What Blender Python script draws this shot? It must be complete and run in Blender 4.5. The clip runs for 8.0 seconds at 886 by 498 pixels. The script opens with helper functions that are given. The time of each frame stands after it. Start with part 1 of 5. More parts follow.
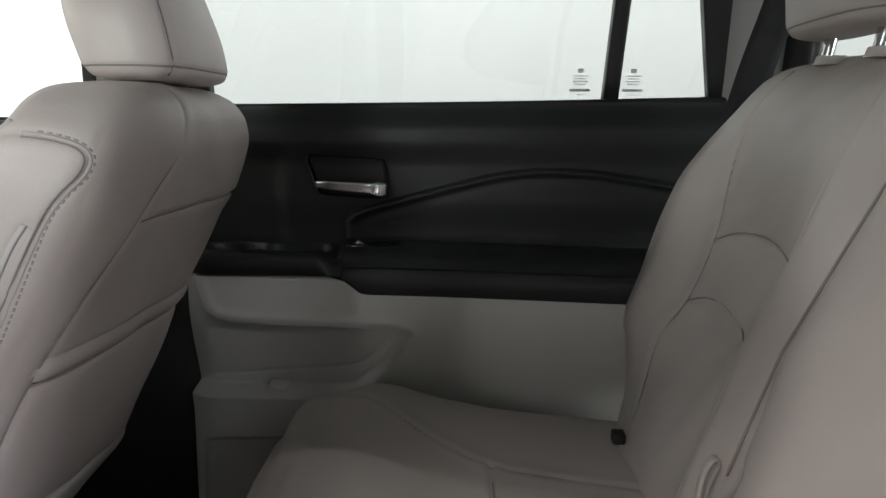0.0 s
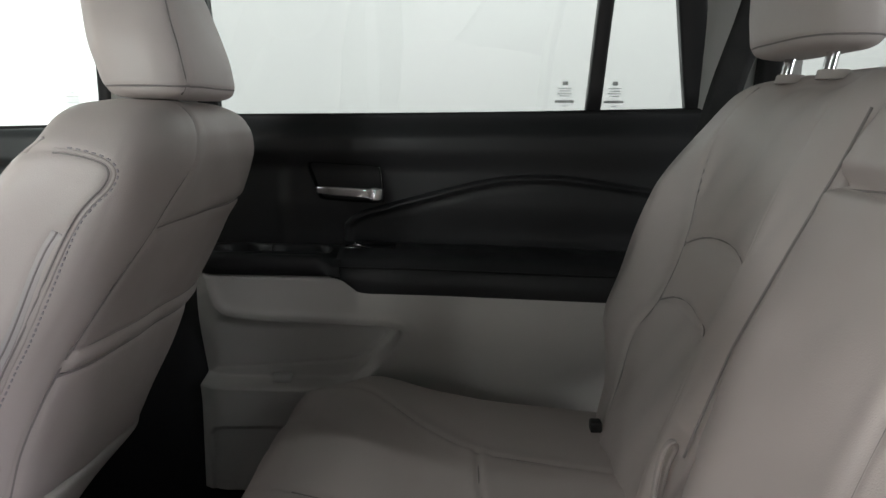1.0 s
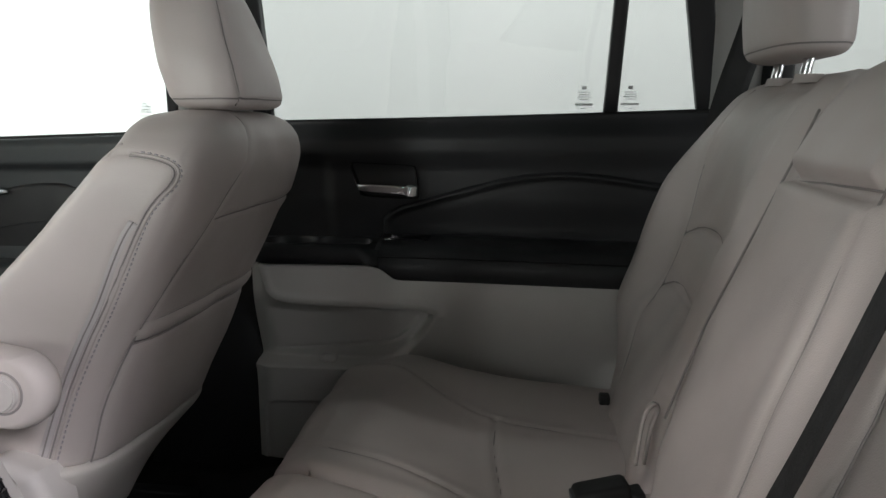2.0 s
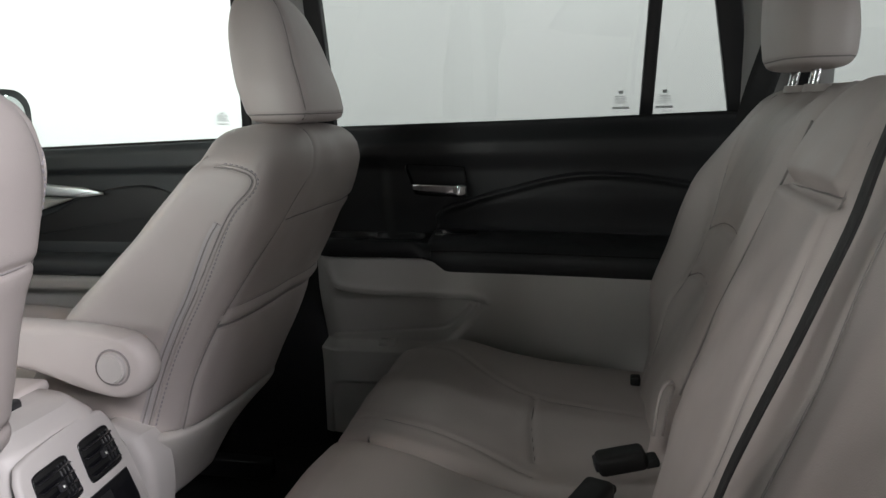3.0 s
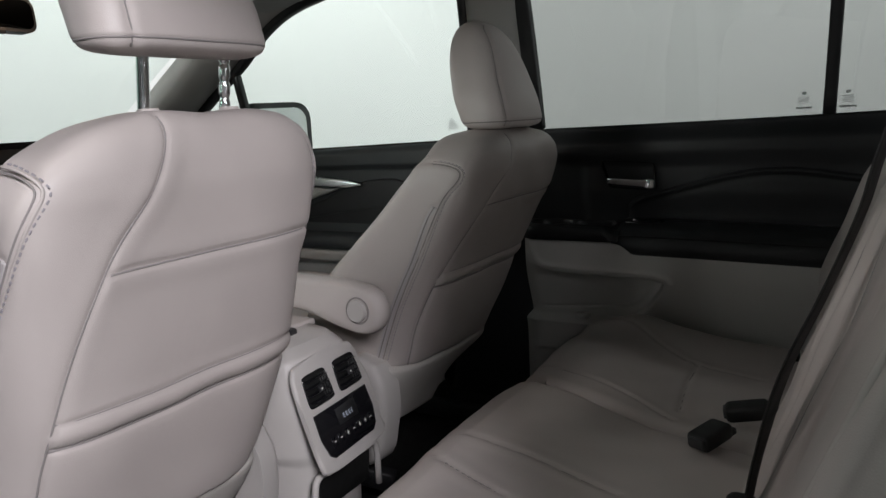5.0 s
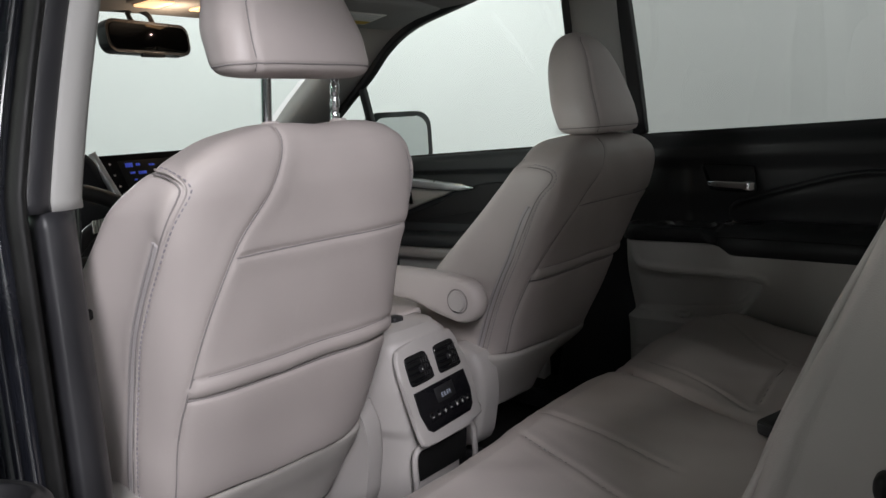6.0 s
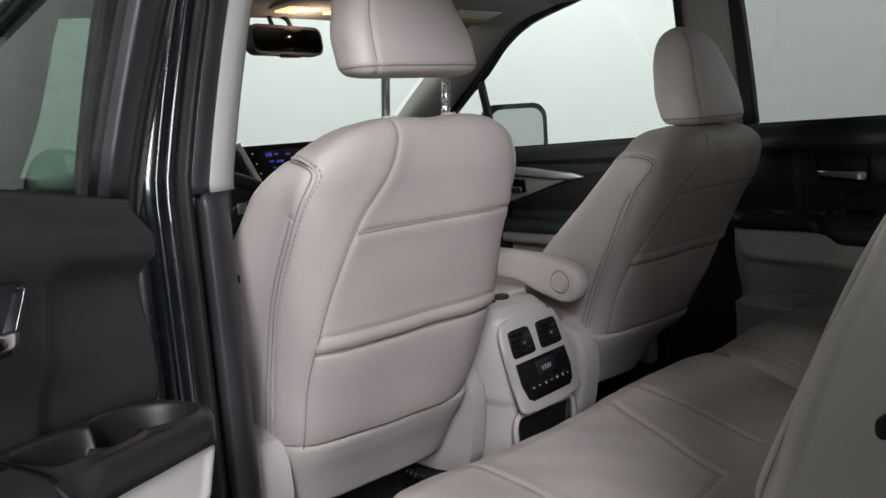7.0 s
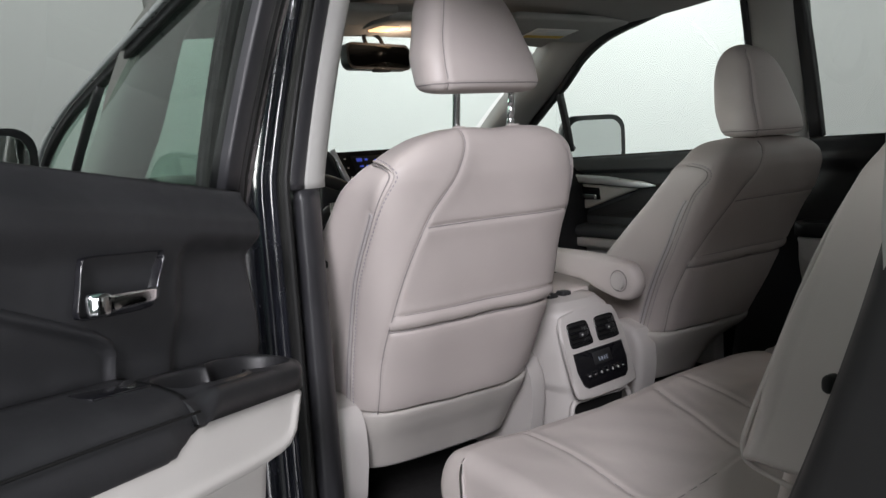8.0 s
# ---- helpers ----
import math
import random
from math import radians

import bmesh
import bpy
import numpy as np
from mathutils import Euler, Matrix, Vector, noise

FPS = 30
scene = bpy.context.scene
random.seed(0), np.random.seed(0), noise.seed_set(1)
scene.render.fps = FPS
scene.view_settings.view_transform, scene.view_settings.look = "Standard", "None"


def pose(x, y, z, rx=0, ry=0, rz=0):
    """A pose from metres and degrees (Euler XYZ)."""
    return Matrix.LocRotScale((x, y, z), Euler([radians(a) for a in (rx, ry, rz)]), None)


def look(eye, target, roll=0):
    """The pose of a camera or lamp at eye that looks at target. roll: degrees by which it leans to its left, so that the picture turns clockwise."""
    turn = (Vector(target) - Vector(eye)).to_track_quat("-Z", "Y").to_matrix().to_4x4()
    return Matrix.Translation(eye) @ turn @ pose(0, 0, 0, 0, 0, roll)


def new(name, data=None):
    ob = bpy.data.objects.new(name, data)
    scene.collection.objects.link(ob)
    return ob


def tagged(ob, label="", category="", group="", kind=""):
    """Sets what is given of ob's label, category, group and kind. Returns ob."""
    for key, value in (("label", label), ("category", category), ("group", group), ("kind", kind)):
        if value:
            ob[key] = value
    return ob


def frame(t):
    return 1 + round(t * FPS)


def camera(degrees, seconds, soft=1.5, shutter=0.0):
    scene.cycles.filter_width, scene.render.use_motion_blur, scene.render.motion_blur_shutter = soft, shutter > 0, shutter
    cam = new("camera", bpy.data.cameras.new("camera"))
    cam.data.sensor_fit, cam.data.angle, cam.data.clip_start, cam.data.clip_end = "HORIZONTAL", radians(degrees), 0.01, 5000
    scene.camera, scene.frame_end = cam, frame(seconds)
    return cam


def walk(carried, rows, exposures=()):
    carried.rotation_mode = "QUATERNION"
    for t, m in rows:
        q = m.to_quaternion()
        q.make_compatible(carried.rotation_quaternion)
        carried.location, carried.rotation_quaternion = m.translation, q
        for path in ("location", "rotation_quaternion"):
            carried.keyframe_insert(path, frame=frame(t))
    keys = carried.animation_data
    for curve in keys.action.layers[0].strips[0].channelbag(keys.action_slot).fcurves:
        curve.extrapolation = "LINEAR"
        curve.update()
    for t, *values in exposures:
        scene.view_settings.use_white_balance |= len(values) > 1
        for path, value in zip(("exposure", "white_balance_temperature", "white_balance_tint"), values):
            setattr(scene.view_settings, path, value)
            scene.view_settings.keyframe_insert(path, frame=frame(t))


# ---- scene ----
cam = camera(58.8, 8.0)
PATH = [
    (0, (0.095, -0.51, 1.18), (0.012, 1.461, 0.852), 0.4),
    (0.5, (0.098, -0.547, 1.187), (0.031, 1.425, 0.86), 0.6),
    (1, (0.114, -0.586, 1.2), (0.025, 1.384, 0.865), 0.5),
    (1.5, (0.148, -0.644, 1.196), (-0.015, 1.323, 0.871), 0.2),
    (3, (0.224, -0.828, 1.235), (-0.178, 1.098, 0.878), -1.4),
    (3.5, (0.256, -0.881, 1.236), (-0.246, 1.024, 0.891), -1.5),
    (4, (0.309, -0.941, 1.251), (-0.361, 0.91, 0.901), -1.5),
    (4.5, (0.36, -1.005, 1.253), (-0.475, 0.776, 0.893), -2.1),
    (6, (0.542, -1.118, 1.253), (-0.725, 0.397, 0.941), -3.7),
    (6.5, (0.603, -1.153, 1.253), (-0.79, 0.246, 0.927), -3.9),
    (7, (0.653, -1.187, 1.254), (-0.838, 0.107, 0.94), -4.1),
    (7.5, (0.731, -1.227, 1.249), (-0.837, -0.024, 0.944), -3.9),
    (8, (0.814, -1.256, 1.251), (-0.823, -0.142, 0.975), -3.5),
]
walk(cam, [(t, look(eye, target, roll)) for t, eye, target, roll in PATH],
     exposures=[(0.0, 1.04), (1.0, 0.85), (1.5, 0.77), (3.0, 0.42), (3.5, 0.34), (4.0, 0.28), (4.5, -0.06), (6.0, -0.32), (7.0, -0.25), (8.0, -0.08)])

# ---- world and light: a white photo studio with area lamps added out of view ----
world = bpy.data.worlds.new("studio_world")
scene.world = world
world.use_nodes = True
world.node_tree.nodes["Background"].inputs[0].default_value = (0.9, 0.95, 1.0, 1)
world.node_tree.nodes["Background"].inputs[1].default_value = 0.05
ROOM_H = 4.6


def area_lamp(name, loc, target, sx, sy, watts, colour=(1, 1, 1)):
    lamp = bpy.data.lights.new(name, "AREA")
    lamp.shape, lamp.size, lamp.size_y, lamp.energy, lamp.color = "RECTANGLE", sx, sy, watts, colour
    ob = new(name, lamp)
    ob.matrix_world = look(loc, target)
    return ob


# Washers added out of view to brighten the walls behind the windows.
area_lamp("wall_washer_front", (-4.6, 0.0, ROOM_H - 0.15), (-7.0, 0.0, 1.3), 10.0, 0.6, 190)
area_lamp("wall_washer_right", (-0.5, 3.6, ROOM_H - 0.15), (-0.5, 6.0, 1.3), 12.0, 0.6, 290)
area_lamp("wall_washer_left", (0.0, -4.0, ROOM_H - 0.15), (0.0, -6.0, 1.3), 10.0, 0.6, 20)
area_lamp("studio_softbox", (3.26, -3.22, 3.25), (-0.2, -0.5, 0.9), 0.9, 1.5, 290, (0.965, 0.945, 1.0))
# Added unseen fill from behind that lifts the open door's lining.
area_lamp("studio_softbox_rear", (4.8, -1.75, 1.6), (-0.3, -1.0, 1.1), 1.5, 1.8, 165, (0.97, 0.97, 1.0))
map_lamp = bpy.data.lights.new("map_lamp", "POINT")
map_lamp.energy, map_lamp.color, map_lamp.shadow_soft_size = 0.7, (1.0, 0.72, 0.5), 0.0
new("map_lamp", map_lamp).location = (-1.13, -0.03, 1.52)
area_lamp("studio_softbox_front", (-1.9, -4.6, 2.1), (0.1, 0.2, 0.95), 1.2, 1.2, 85, (0.96, 1.0, 0.97))
# Added unseen fill from the front that lifts the rear bench.
area_lamp("studio_softbox_ahead", (-5.6, 0.35, 2.6), (0.3, 0.0, 1.0), 0.8, 0.8, 32, (1.0, 0.99, 0.97))
area_lamp("studio_overhead", (-1.2, -4.0, 4.15), (0.2, -0.2, 0.95), 0.6, 0.6, 55, (1.0, 0.975, 0.95))

# ---- materials ----


def nodes_of(name):
    m = bpy.data.materials.new(name)
    m.use_nodes = True
    nt = m.node_tree
    return m, nt, nt.nodes["Principled BSDF"]


def mat(name, colour, rough=0.6, metal=0.0, vary=0.12, vscale=6.0, grain=0.0, gscale=300.0, gkind="noise",
        rvary=0.1, spec=0.5, coat=0.0, sheen=0.0):
    """Painted, moulded, upholstered or metal surface with broad patches and fine relief."""
    m, nt, b = nodes_of(name)
    N, L = nt.nodes.new, nt.links.new
    tc = N("ShaderNodeTexCoord")
    n1 = N("ShaderNodeTexNoise")
    n1.inputs["Scale"].default_value, n1.inputs["Detail"].default_value = vscale, 5
    L(tc.outputs["Object"], n1.inputs["Vector"])
    ramp = N("ShaderNodeMapRange")
    ramp.inputs[1].default_value, ramp.inputs[2].default_value = 0.3, 0.7
    ramp.inputs[3].default_value, ramp.inputs[4].default_value = 1 - vary, 1 + vary
    L(n1.outputs[0], ramp.inputs[0])
    mix = N("ShaderNodeVectorMath")
    mix.operation = "MULTIPLY"
    mix.inputs[0].default_value = colour
    L(ramp.outputs[0], mix.inputs[1])
    L(mix.outputs[0], b.inputs["Base Color"])
    r = N("ShaderNodeMapRange")
    r.inputs[1].default_value, r.inputs[2].default_value = 0.3, 0.7
    r.inputs[3].default_value, r.inputs[4].default_value = max(0.02, rough - rvary), min(1, rough + rvary)
    n2 = N("ShaderNodeTexNoise")
    n2.inputs["Scale"].default_value, n2.inputs["Detail"].default_value = vscale * 4, 4
    L(tc.outputs["Object"], n2.inputs["Vector"])
    L(n2.outputs[0], r.inputs[0])
    L(r.outputs[0], b.inputs["Roughness"])
    b.inputs["Metallic"].default_value = metal
    b.inputs["Specular IOR Level"].default_value = spec
    b.inputs["Coat Weight"].default_value = coat
    b.inputs["Coat Roughness"].default_value = 0.05
    b.inputs["Sheen Weight"].default_value = sheen
    if grain:
        if gkind == "cells":
            g = N("ShaderNodeTexVoronoi")
            g.feature = "DISTANCE_TO_EDGE"
            g.inputs["Scale"].default_value = gscale
            out = g.outputs["Distance"]
        else:
            g = N("ShaderNodeTexNoise")
            g.inputs["Scale"].default_value, g.inputs["Detail"].default_value = gscale, 3
            out = g.outputs[0]
        L(tc.outputs["Object"], g.inputs["Vector"])
        bump = N("ShaderNodeBump")
        bump.inputs["Strength"].default_value, bump.inputs["Distance"].default_value = grain, 0.001
        L(out, bump.inputs["Height"])
        if gkind == "cells":
            # soft creases at a larger scale
            w = N("ShaderNodeTexNoise")
            w.inputs["Scale"].default_value, w.inputs["Detail"].default_value = 22, 3
            L(tc.outputs["Object"], w.inputs["Vector"])
            b2 = N("ShaderNodeBump")
            b2.inputs["Strength"].default_value, b2.inputs["Distance"].default_value = 0.25, 0.004
            L(w.outputs[0], b2.inputs["Height"])
            L(b2.outputs[0], bump.inputs["Normal"])
        L(bump.outputs[0], b.inputs["Normal"])
    return m


def glow(name, colour, strength):
    m, nt, b = nodes_of(name)
    b.inputs["Base Color"].default_value = (*colour, 1)
    b.inputs["Emission Color"].default_value = (*colour, 1)
    b.inputs["Emission Strength"].default_value = strength
    return m


def glass(name, tint, gloss=1.0):
    """A thin pane: tinted see-through with a Fresnel reflection."""
    m, nt, b = nodes_of(name)
    nt.nodes.remove(b)
    N, L = nt.nodes.new, nt.links.new
    tr, gl, mx, fr = N("ShaderNodeBsdfTransparent"), N("ShaderNodeBsdfGlossy"), N("ShaderNodeMixShader"), N("ShaderNodeLayerWeight")
    po, ma = N("ShaderNodeMath"), N("ShaderNodeMath")
    po.operation, ma.operation = "POWER", "MULTIPLY_ADD"
    po.inputs[1].default_value, ma.inputs[1].default_value, ma.inputs[2].default_value = 5.0, 0.92, 0.045
    tr.inputs[0].default_value = (*tint, 1)
    gl.inputs["Roughness"].default_value = 0.01
    gl.inputs["Color"].default_value = (gloss, gloss, gloss, 1)
    fr.inputs[0].default_value = 0.5
    L(fr.outputs["Facing"], po.inputs[0])
    L(po.outputs[0], ma.inputs[0])
    L(ma.outputs[0], mx.inputs[0])
    L(tr.outputs[0], mx.inputs[1])
    L(gl.outputs[0], mx.inputs[2])
    L(mx.outputs[0], nt.nodes["Material Output"].inputs[0])
    return m


LEATHER = mat("grey_leather", (0.477, 0.429, 0.412), 0.48, vary=0.05, vscale=5, grain=0.22, gscale=520, gkind="cells", spec=0.4)
VINYL = mat("grey_vinyl", (0.466, 0.424, 0.406), 0.55, vary=0.05, vscale=5, grain=0.18, gscale=420, gkind="cells", spec=0.35)
BOARD = mat("grey_back_board", (0.45, 0.425, 0.40), 0.75, vary=0.08, vscale=9, grain=0.3, gscale=700, spec=0.3)
# Darkened cords that stand in for shade in seams, slits and grooves.
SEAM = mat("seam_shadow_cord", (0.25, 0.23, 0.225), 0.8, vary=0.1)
THREAD = mat("grey_thread", (0.30, 0.28, 0.30), 0.8, vary=0.1)
ZIPTAPE = mat("lilac_grey_tape", (0.43, 0.400, 0.400), 0.7, vary=0.1)
PLAST_L = mat("grey_moulded_plastic", (0.46, 0.435, 0.42), 0.5, vary=0.05, grain=0.12, gscale=900, spec=0.4)
PLAST_P = mat("pale_door_plastic", (0.52, 0.50, 0.48), 0.55, vary=0.05, grain=0.15, gscale=800, spec=0.35)
PLAST_D = mat("black_moulded_plastic", (0.019, 0.019, 0.0205), 0.40, vary=0.15, grain=0.2, gscale=900, spec=0.4)
PLAST_G = mat("charcoal_jamb_plastic", (0.024, 0.024, 0.027), 0.42, vary=0.1, grain=0.1, gscale=900)
DARK_SOFT = mat("black_soft_vinyl", (0.025, 0.0254, 0.0275), 0.52, vary=0.12, grain=0.2, gscale=600, gkind="cells", spec=0.34)
PIANO = mat("black_gloss_plastic", (0.008, 0.008, 0.010), 0.12, vary=0.05, coat=0.3)
PAINT = mat("black_car_paint", (0.012, 0.013, 0.018), 0.22, vary=0.1, coat=1.0)
# Black door vinyl, lightened and blued for the window light on it.
DOOR_F = mat("lit_soft_vinyl", (0.056, 0.061, 0.065), 0.5, vary=0.1, grain=0.2, gscale=600, gkind="cells", spec=0.4)
RUBBER = mat("black_rubber", (0.009, 0.009, 0.009), 0.55, vary=0.2, spec=0.3)
CHROME = mat("chrome", (0.85, 0.86, 0.88), 0.08, metal=1.0, vary=0.03, rvary=0.04)
STEEL = mat("brushed_steel", (0.62, 0.62, 0.63), 0.22, metal=1.0, vary=0.05, rvary=0.08)
SILVER = mat("silver_trim", (0.75, 0.76, 0.78), 0.36, metal=0.6, vary=0.04)
# Mirror glass with a far darker base than MIRROR.
DARKGLASS = mat("dark_mirror_glass", (0.06, 0.062, 0.065), 0.03, metal=1.0, vary=0.0, rvary=0.0)
MIRROR = mat("mirror_glass", (0.9, 0.92, 0.92), 0.02, metal=1.0, vary=0.0, rvary=0.0)
CARPET = mat("black_carpet", (0.014, 0.013, 0.013), 0.95, vary=0.3, vscale=30, grain=0.8, gscale=500)
LINER = mat("grey_headliner", (0.30, 0.30, 0.29), 0.95, vary=0.05, grain=0.3, gscale=600)
PILLAR = mat("grey_pillar_trim", (0.34, 0.335, 0.322), 0.7, vary=0.05, grain=0.2, gscale=700)
WEB = mat("black_webbing", (0.012, 0.012, 0.013), 0.75, vary=0.15, grain=0.5, gscale=350)
# Dark surface for unseen wall and ceiling, added to cut bounce light.
WALLD = mat("dark_unseen_wall", (0.085, 0.15, 0.125), 0.95, vary=0.08, vscale=0.8, grain=0.2, gscale=60)
WALLW = mat("white_studio_wall", (0.80, 0.81, 0.80), 0.9, vary=0.02, vscale=0.6)
FLOORW = mat("grey_studio_floor", (0.13, 0.13, 0.13), 0.5, vary=0.05, vscale=1.5)
TINT = glass("tinted_pane", (0.388, 0.404, 0.392))
CLEAR = glass("clear_pane", (0.86, 0.92, 0.89))
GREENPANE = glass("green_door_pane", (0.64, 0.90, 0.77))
GREY_INK = mat("grey_print", (0.60, 0.62, 0.62), 0.7, vary=0.0)
LAMP = glow("warm_map_lamp", (1.0, 0.62, 0.32), 1.7)
LCD = glow("lcd_digits", (0.55, 0.62, 0.75), 0.07)
BLUE = glow("blue_display", (0.07, 0.12, 0.75), 0.30)
PAPER = mat("white_label_paper", (0.7, 0.7, 0.66), 0.7, vary=0.03)

# ---- building helpers ----
MID = -0.04  # the car's middle line; x runs to the rear, y to the car's right


def link_mesh(name, me, material, parent=None, label="", smooth=True):
    me.materials.append(material)
    if smooth:
        me.polygons.foreach_set("use_smooth", [True] * len(me.polygons))
    ob = new(name, me)
    if parent is not None:
        ob.parent = parent
        ob.matrix_parent_inverse = rest_of(parent).inverted()
    if label:
        ob["label"] = label
    return ob


REST = {}


def rest_of(ob):
    """The pose at which a thing's parts were drawn in the car's own axes."""
    return REST.get(ob.name, Matrix.Identity(4))


def thing(name, at, label, category, group="", kind=""):
    ob = new(name)
    ob.empty_display_size = 0.05
    ob.location = at
    REST[ob.name] = Matrix.Translation(at)
    return tagged(ob, label, category, group, kind)


def part(name, bm, material, parent, label="", smooth=True, sharp=40):
    """One bmesh as one mesh under a thing or a part."""
    me = bpy.data.meshes.new(name)
    bmesh.ops.recalc_face_normals(bm, faces=bm.faces)
    if smooth:
        for e in bm.edges:
            if len(e.link_faces) == 2 and e.calc_face_angle(0) > radians(sharp):
                e.smooth = False
    bm.to_mesh(me)
    bm.free()
    return link_mesh(name, me, material, parent, label, smooth)


def grid(name, P, material, parent, label="", around=False, caps=(False, False), flip=False, mods=()):
    """One mesh from an array of places, rows by columns."""
    P = np.asarray(P, float)
    nv, nu, _ = P.shape
    idx = np.arange(nv * nu).reshape(nv, nu)
    if around:
        a, b = idx, np.roll(idx, -1, axis=1)
    else:
        a, b = idx[:, :-1], idx[:, 1:]
    q = np.stack([a[:-1], b[:-1], b[1:], a[1:]], -1).reshape(-1, 4)
    if flip:
        q = q[:, ::-1]
    faces = q.tolist()
    for k, cap in enumerate(caps):
        if cap:
            ring = idx[0 if k == 0 else -1].tolist()
            faces.append(ring[::-1] if (k == 0) != flip else ring)
    me = bpy.data.meshes.new(name)
    me.from_pydata(P.reshape(-1, 3).tolist(), [], faces)
    me.validate()
    return link_mesh(name, me, material, parent, label)


def rbox(bm, lo, hi, bevel=0.004, seg=2, m=None):
    """A box with rounded edges from corner to corner, added to bm."""
    lo, hi = Vector(lo), Vector(hi)
    got = bmesh.ops.create_cube(bm, size=1.0)["verts"]
    size, mid = hi - lo, (hi + lo) / 2
    for v in got:
        v.co = Vector((v.co.x * size.x, v.co.y * size.y, v.co.z * size.z)) + mid
    if bevel > 0:
        edges = list({e for v in got for e in v.link_edges})
        r = bmesh.ops.bevel(bm, geom=edges, offset=min(bevel, min(size) * 0.49), segments=seg, profile=0.5, affect="EDGES")
        got = list({v for v in r["verts"]} | {v for v in got if v.is_valid})
    if m is not None:
        bmesh.ops.transform(bm, matrix=m, verts=[v for v in got if v.is_valid])
    return got


def box_part(name, lo, hi, material, parent, bevel=0.004, seg=2, label="", m=None):
    bm = bmesh.new()
    rbox(bm, lo, hi, bevel, seg, m)
    return part(name, bm, material, parent, label)


def smooth_path(pts, n):
    """n places along a smooth curve through pts."""
    p = np.asarray(pts, float)
    if len(p) == 2:
        return p[0] + (p[1] - p[0]) * np.linspace(0, 1, n)[:, None]
    q = np.vstack([2 * p[0] - p[1], p, 2 * p[-1] - p[-2]])
    t = np.linspace(0, len(p) - 1 - 1e-9, n)
    i = t.astype(int)
    f = (t - i)[:, None]
    a, b, c, d = q[i], q[i + 1], q[i + 2], q[i + 3]
    return 0.5 * (2 * b + (c - a) * f + (2 * a - 5 * b + 4 * c - d) * f * f + (3 * b - a - 3 * c + d) * f ** 3)


def sweep(name, pts, section, material, parent, label="", n=0, up=(0, 0, 1), closed=True, caps=True, scale=None):
    """A section (pairs across and along 'up') carried along a path."""
    p = smooth_path(pts, n) if n else np.asarray(pts, float)
    tan = np.gradient(p, axis=0)
    tan /= np.linalg.norm(tan, axis=1)[:, None] + 1e-12
    upv = np.asarray(up, float)
    side = np.cross(tan, upv)
    side /= np.linalg.norm(side, axis=1)[:, None] + 1e-12
    upp = np.cross(side, tan)
    s = np.asarray(section, float)
    k = np.ones(len(p)) if scale is None else np.asarray(scale, float)
    P = p[:, None, :] + k[:, None, None] * (side[:, None, :] * s[None, :, 0:1] + upp[:, None, :] * s[None, :, 1:2])
    return grid(name, P, material, parent, label, around=closed, caps=(caps, caps))


def circle(r, n=12):
    a = np.linspace(0, 2 * np.pi, n, endpoint=False)
    return np.stack([r * np.cos(a), r * np.sin(a)], -1)


def rrect(w, h, r=0.003, k=3):
    """Outline of a rounded rectangle."""
    out = []
    for cx, cy, a0 in ((w / 2 - r, h / 2 - r, 0), (-w / 2 + r, h / 2 - r, 90), (-w / 2 + r, -h / 2 + r, 180), (w / 2 - r, -h / 2 + r, 270)):
        for i in range(k + 1):
            a = radians(a0 + 90 * i / k)
            out.append((cx + r * math.cos(a), cy + r * math.sin(a)))
    return np.array(out)


def slab(name, outline, depth, place, material, parent, bevel=0.003, seg=2, label=""):
    """A flat outline (pairs) given thickness; place maps (u, v, w) to the car's axes."""
    bm = bmesh.new()
    f = bm.faces.new([bm.verts.new((u, v, 0)) for u, v in outline])
    r = bmesh.ops.extrude_face_region(bm, geom=[f])
    for v in r["geom"]:
        if isinstance(v, bmesh.types.BMVert):
            v.co.z = depth
    if bevel:
        edges = [e for e in bm.edges if abs(e.verts[0].co.z - depth) < 1e-9 and abs(e.verts[1].co.z - depth) < 1e-9]
        bmesh.ops.bevel(bm, geom=edges, offset=bevel, segments=seg, profile=0.5, affect="EDGES")
    for v in bm.verts:
        v.co = Vector(place(*v.co))
    return part(name, bm, material, parent, label)


def ease(x, a, b):
    t = np.clip((x - a) / (b - a), 0, 1)
    return t * t * (3 - 2 * t)


def dist_path(A, B, pts):
    """Distance of each (A, B) from a broken line."""
    d = np.full(A.shape, 1e9)
    for (x0, y0), (x1, y1) in zip(pts[:-1], pts[1:]):
        dx, dy = x1 - x0, y1 - y0
        t = np.clip(((A - x0) * dx + (B - y0) * dy) / (dx * dx + dy * dy + 1e-12), 0, 1)
        d = np.minimum(d, np.hypot(A - x0 - t * dx, B - y0 - t * dy))
    return d


def inside(A, B, poly):
    """Whether each (A, B) lies in a polygon."""
    r = np.zeros(A.shape, bool)
    for (x0, y0), (x1, y1) in zip(poly, poly[1:] + poly[:1]):
        cross = ((y0 > B) != (y1 > B)) & (A < (x1 - x0) * (B - y0) / (y1 - y0 + 1e-12) + x0)
        r ^= cross
    return r


def signed(A, B, poly):
    """Distance inwards (plus) or outwards (minus) from a polygon's rim."""
    d = dist_path(A, B, poly + poly[:1])
    return np.where(inside(A, B, poly), d, -d)


def normals(P, around):
    du = (np.roll(P, -1, 1) - np.roll(P, 1, 1)) if around else np.gradient(P, axis=1)
    dv = np.gradient(P, axis=0)
    n = np.cross(du, dv)
    return n / (np.linalg.norm(n, axis=2)[:, :, None] + 1e-12)


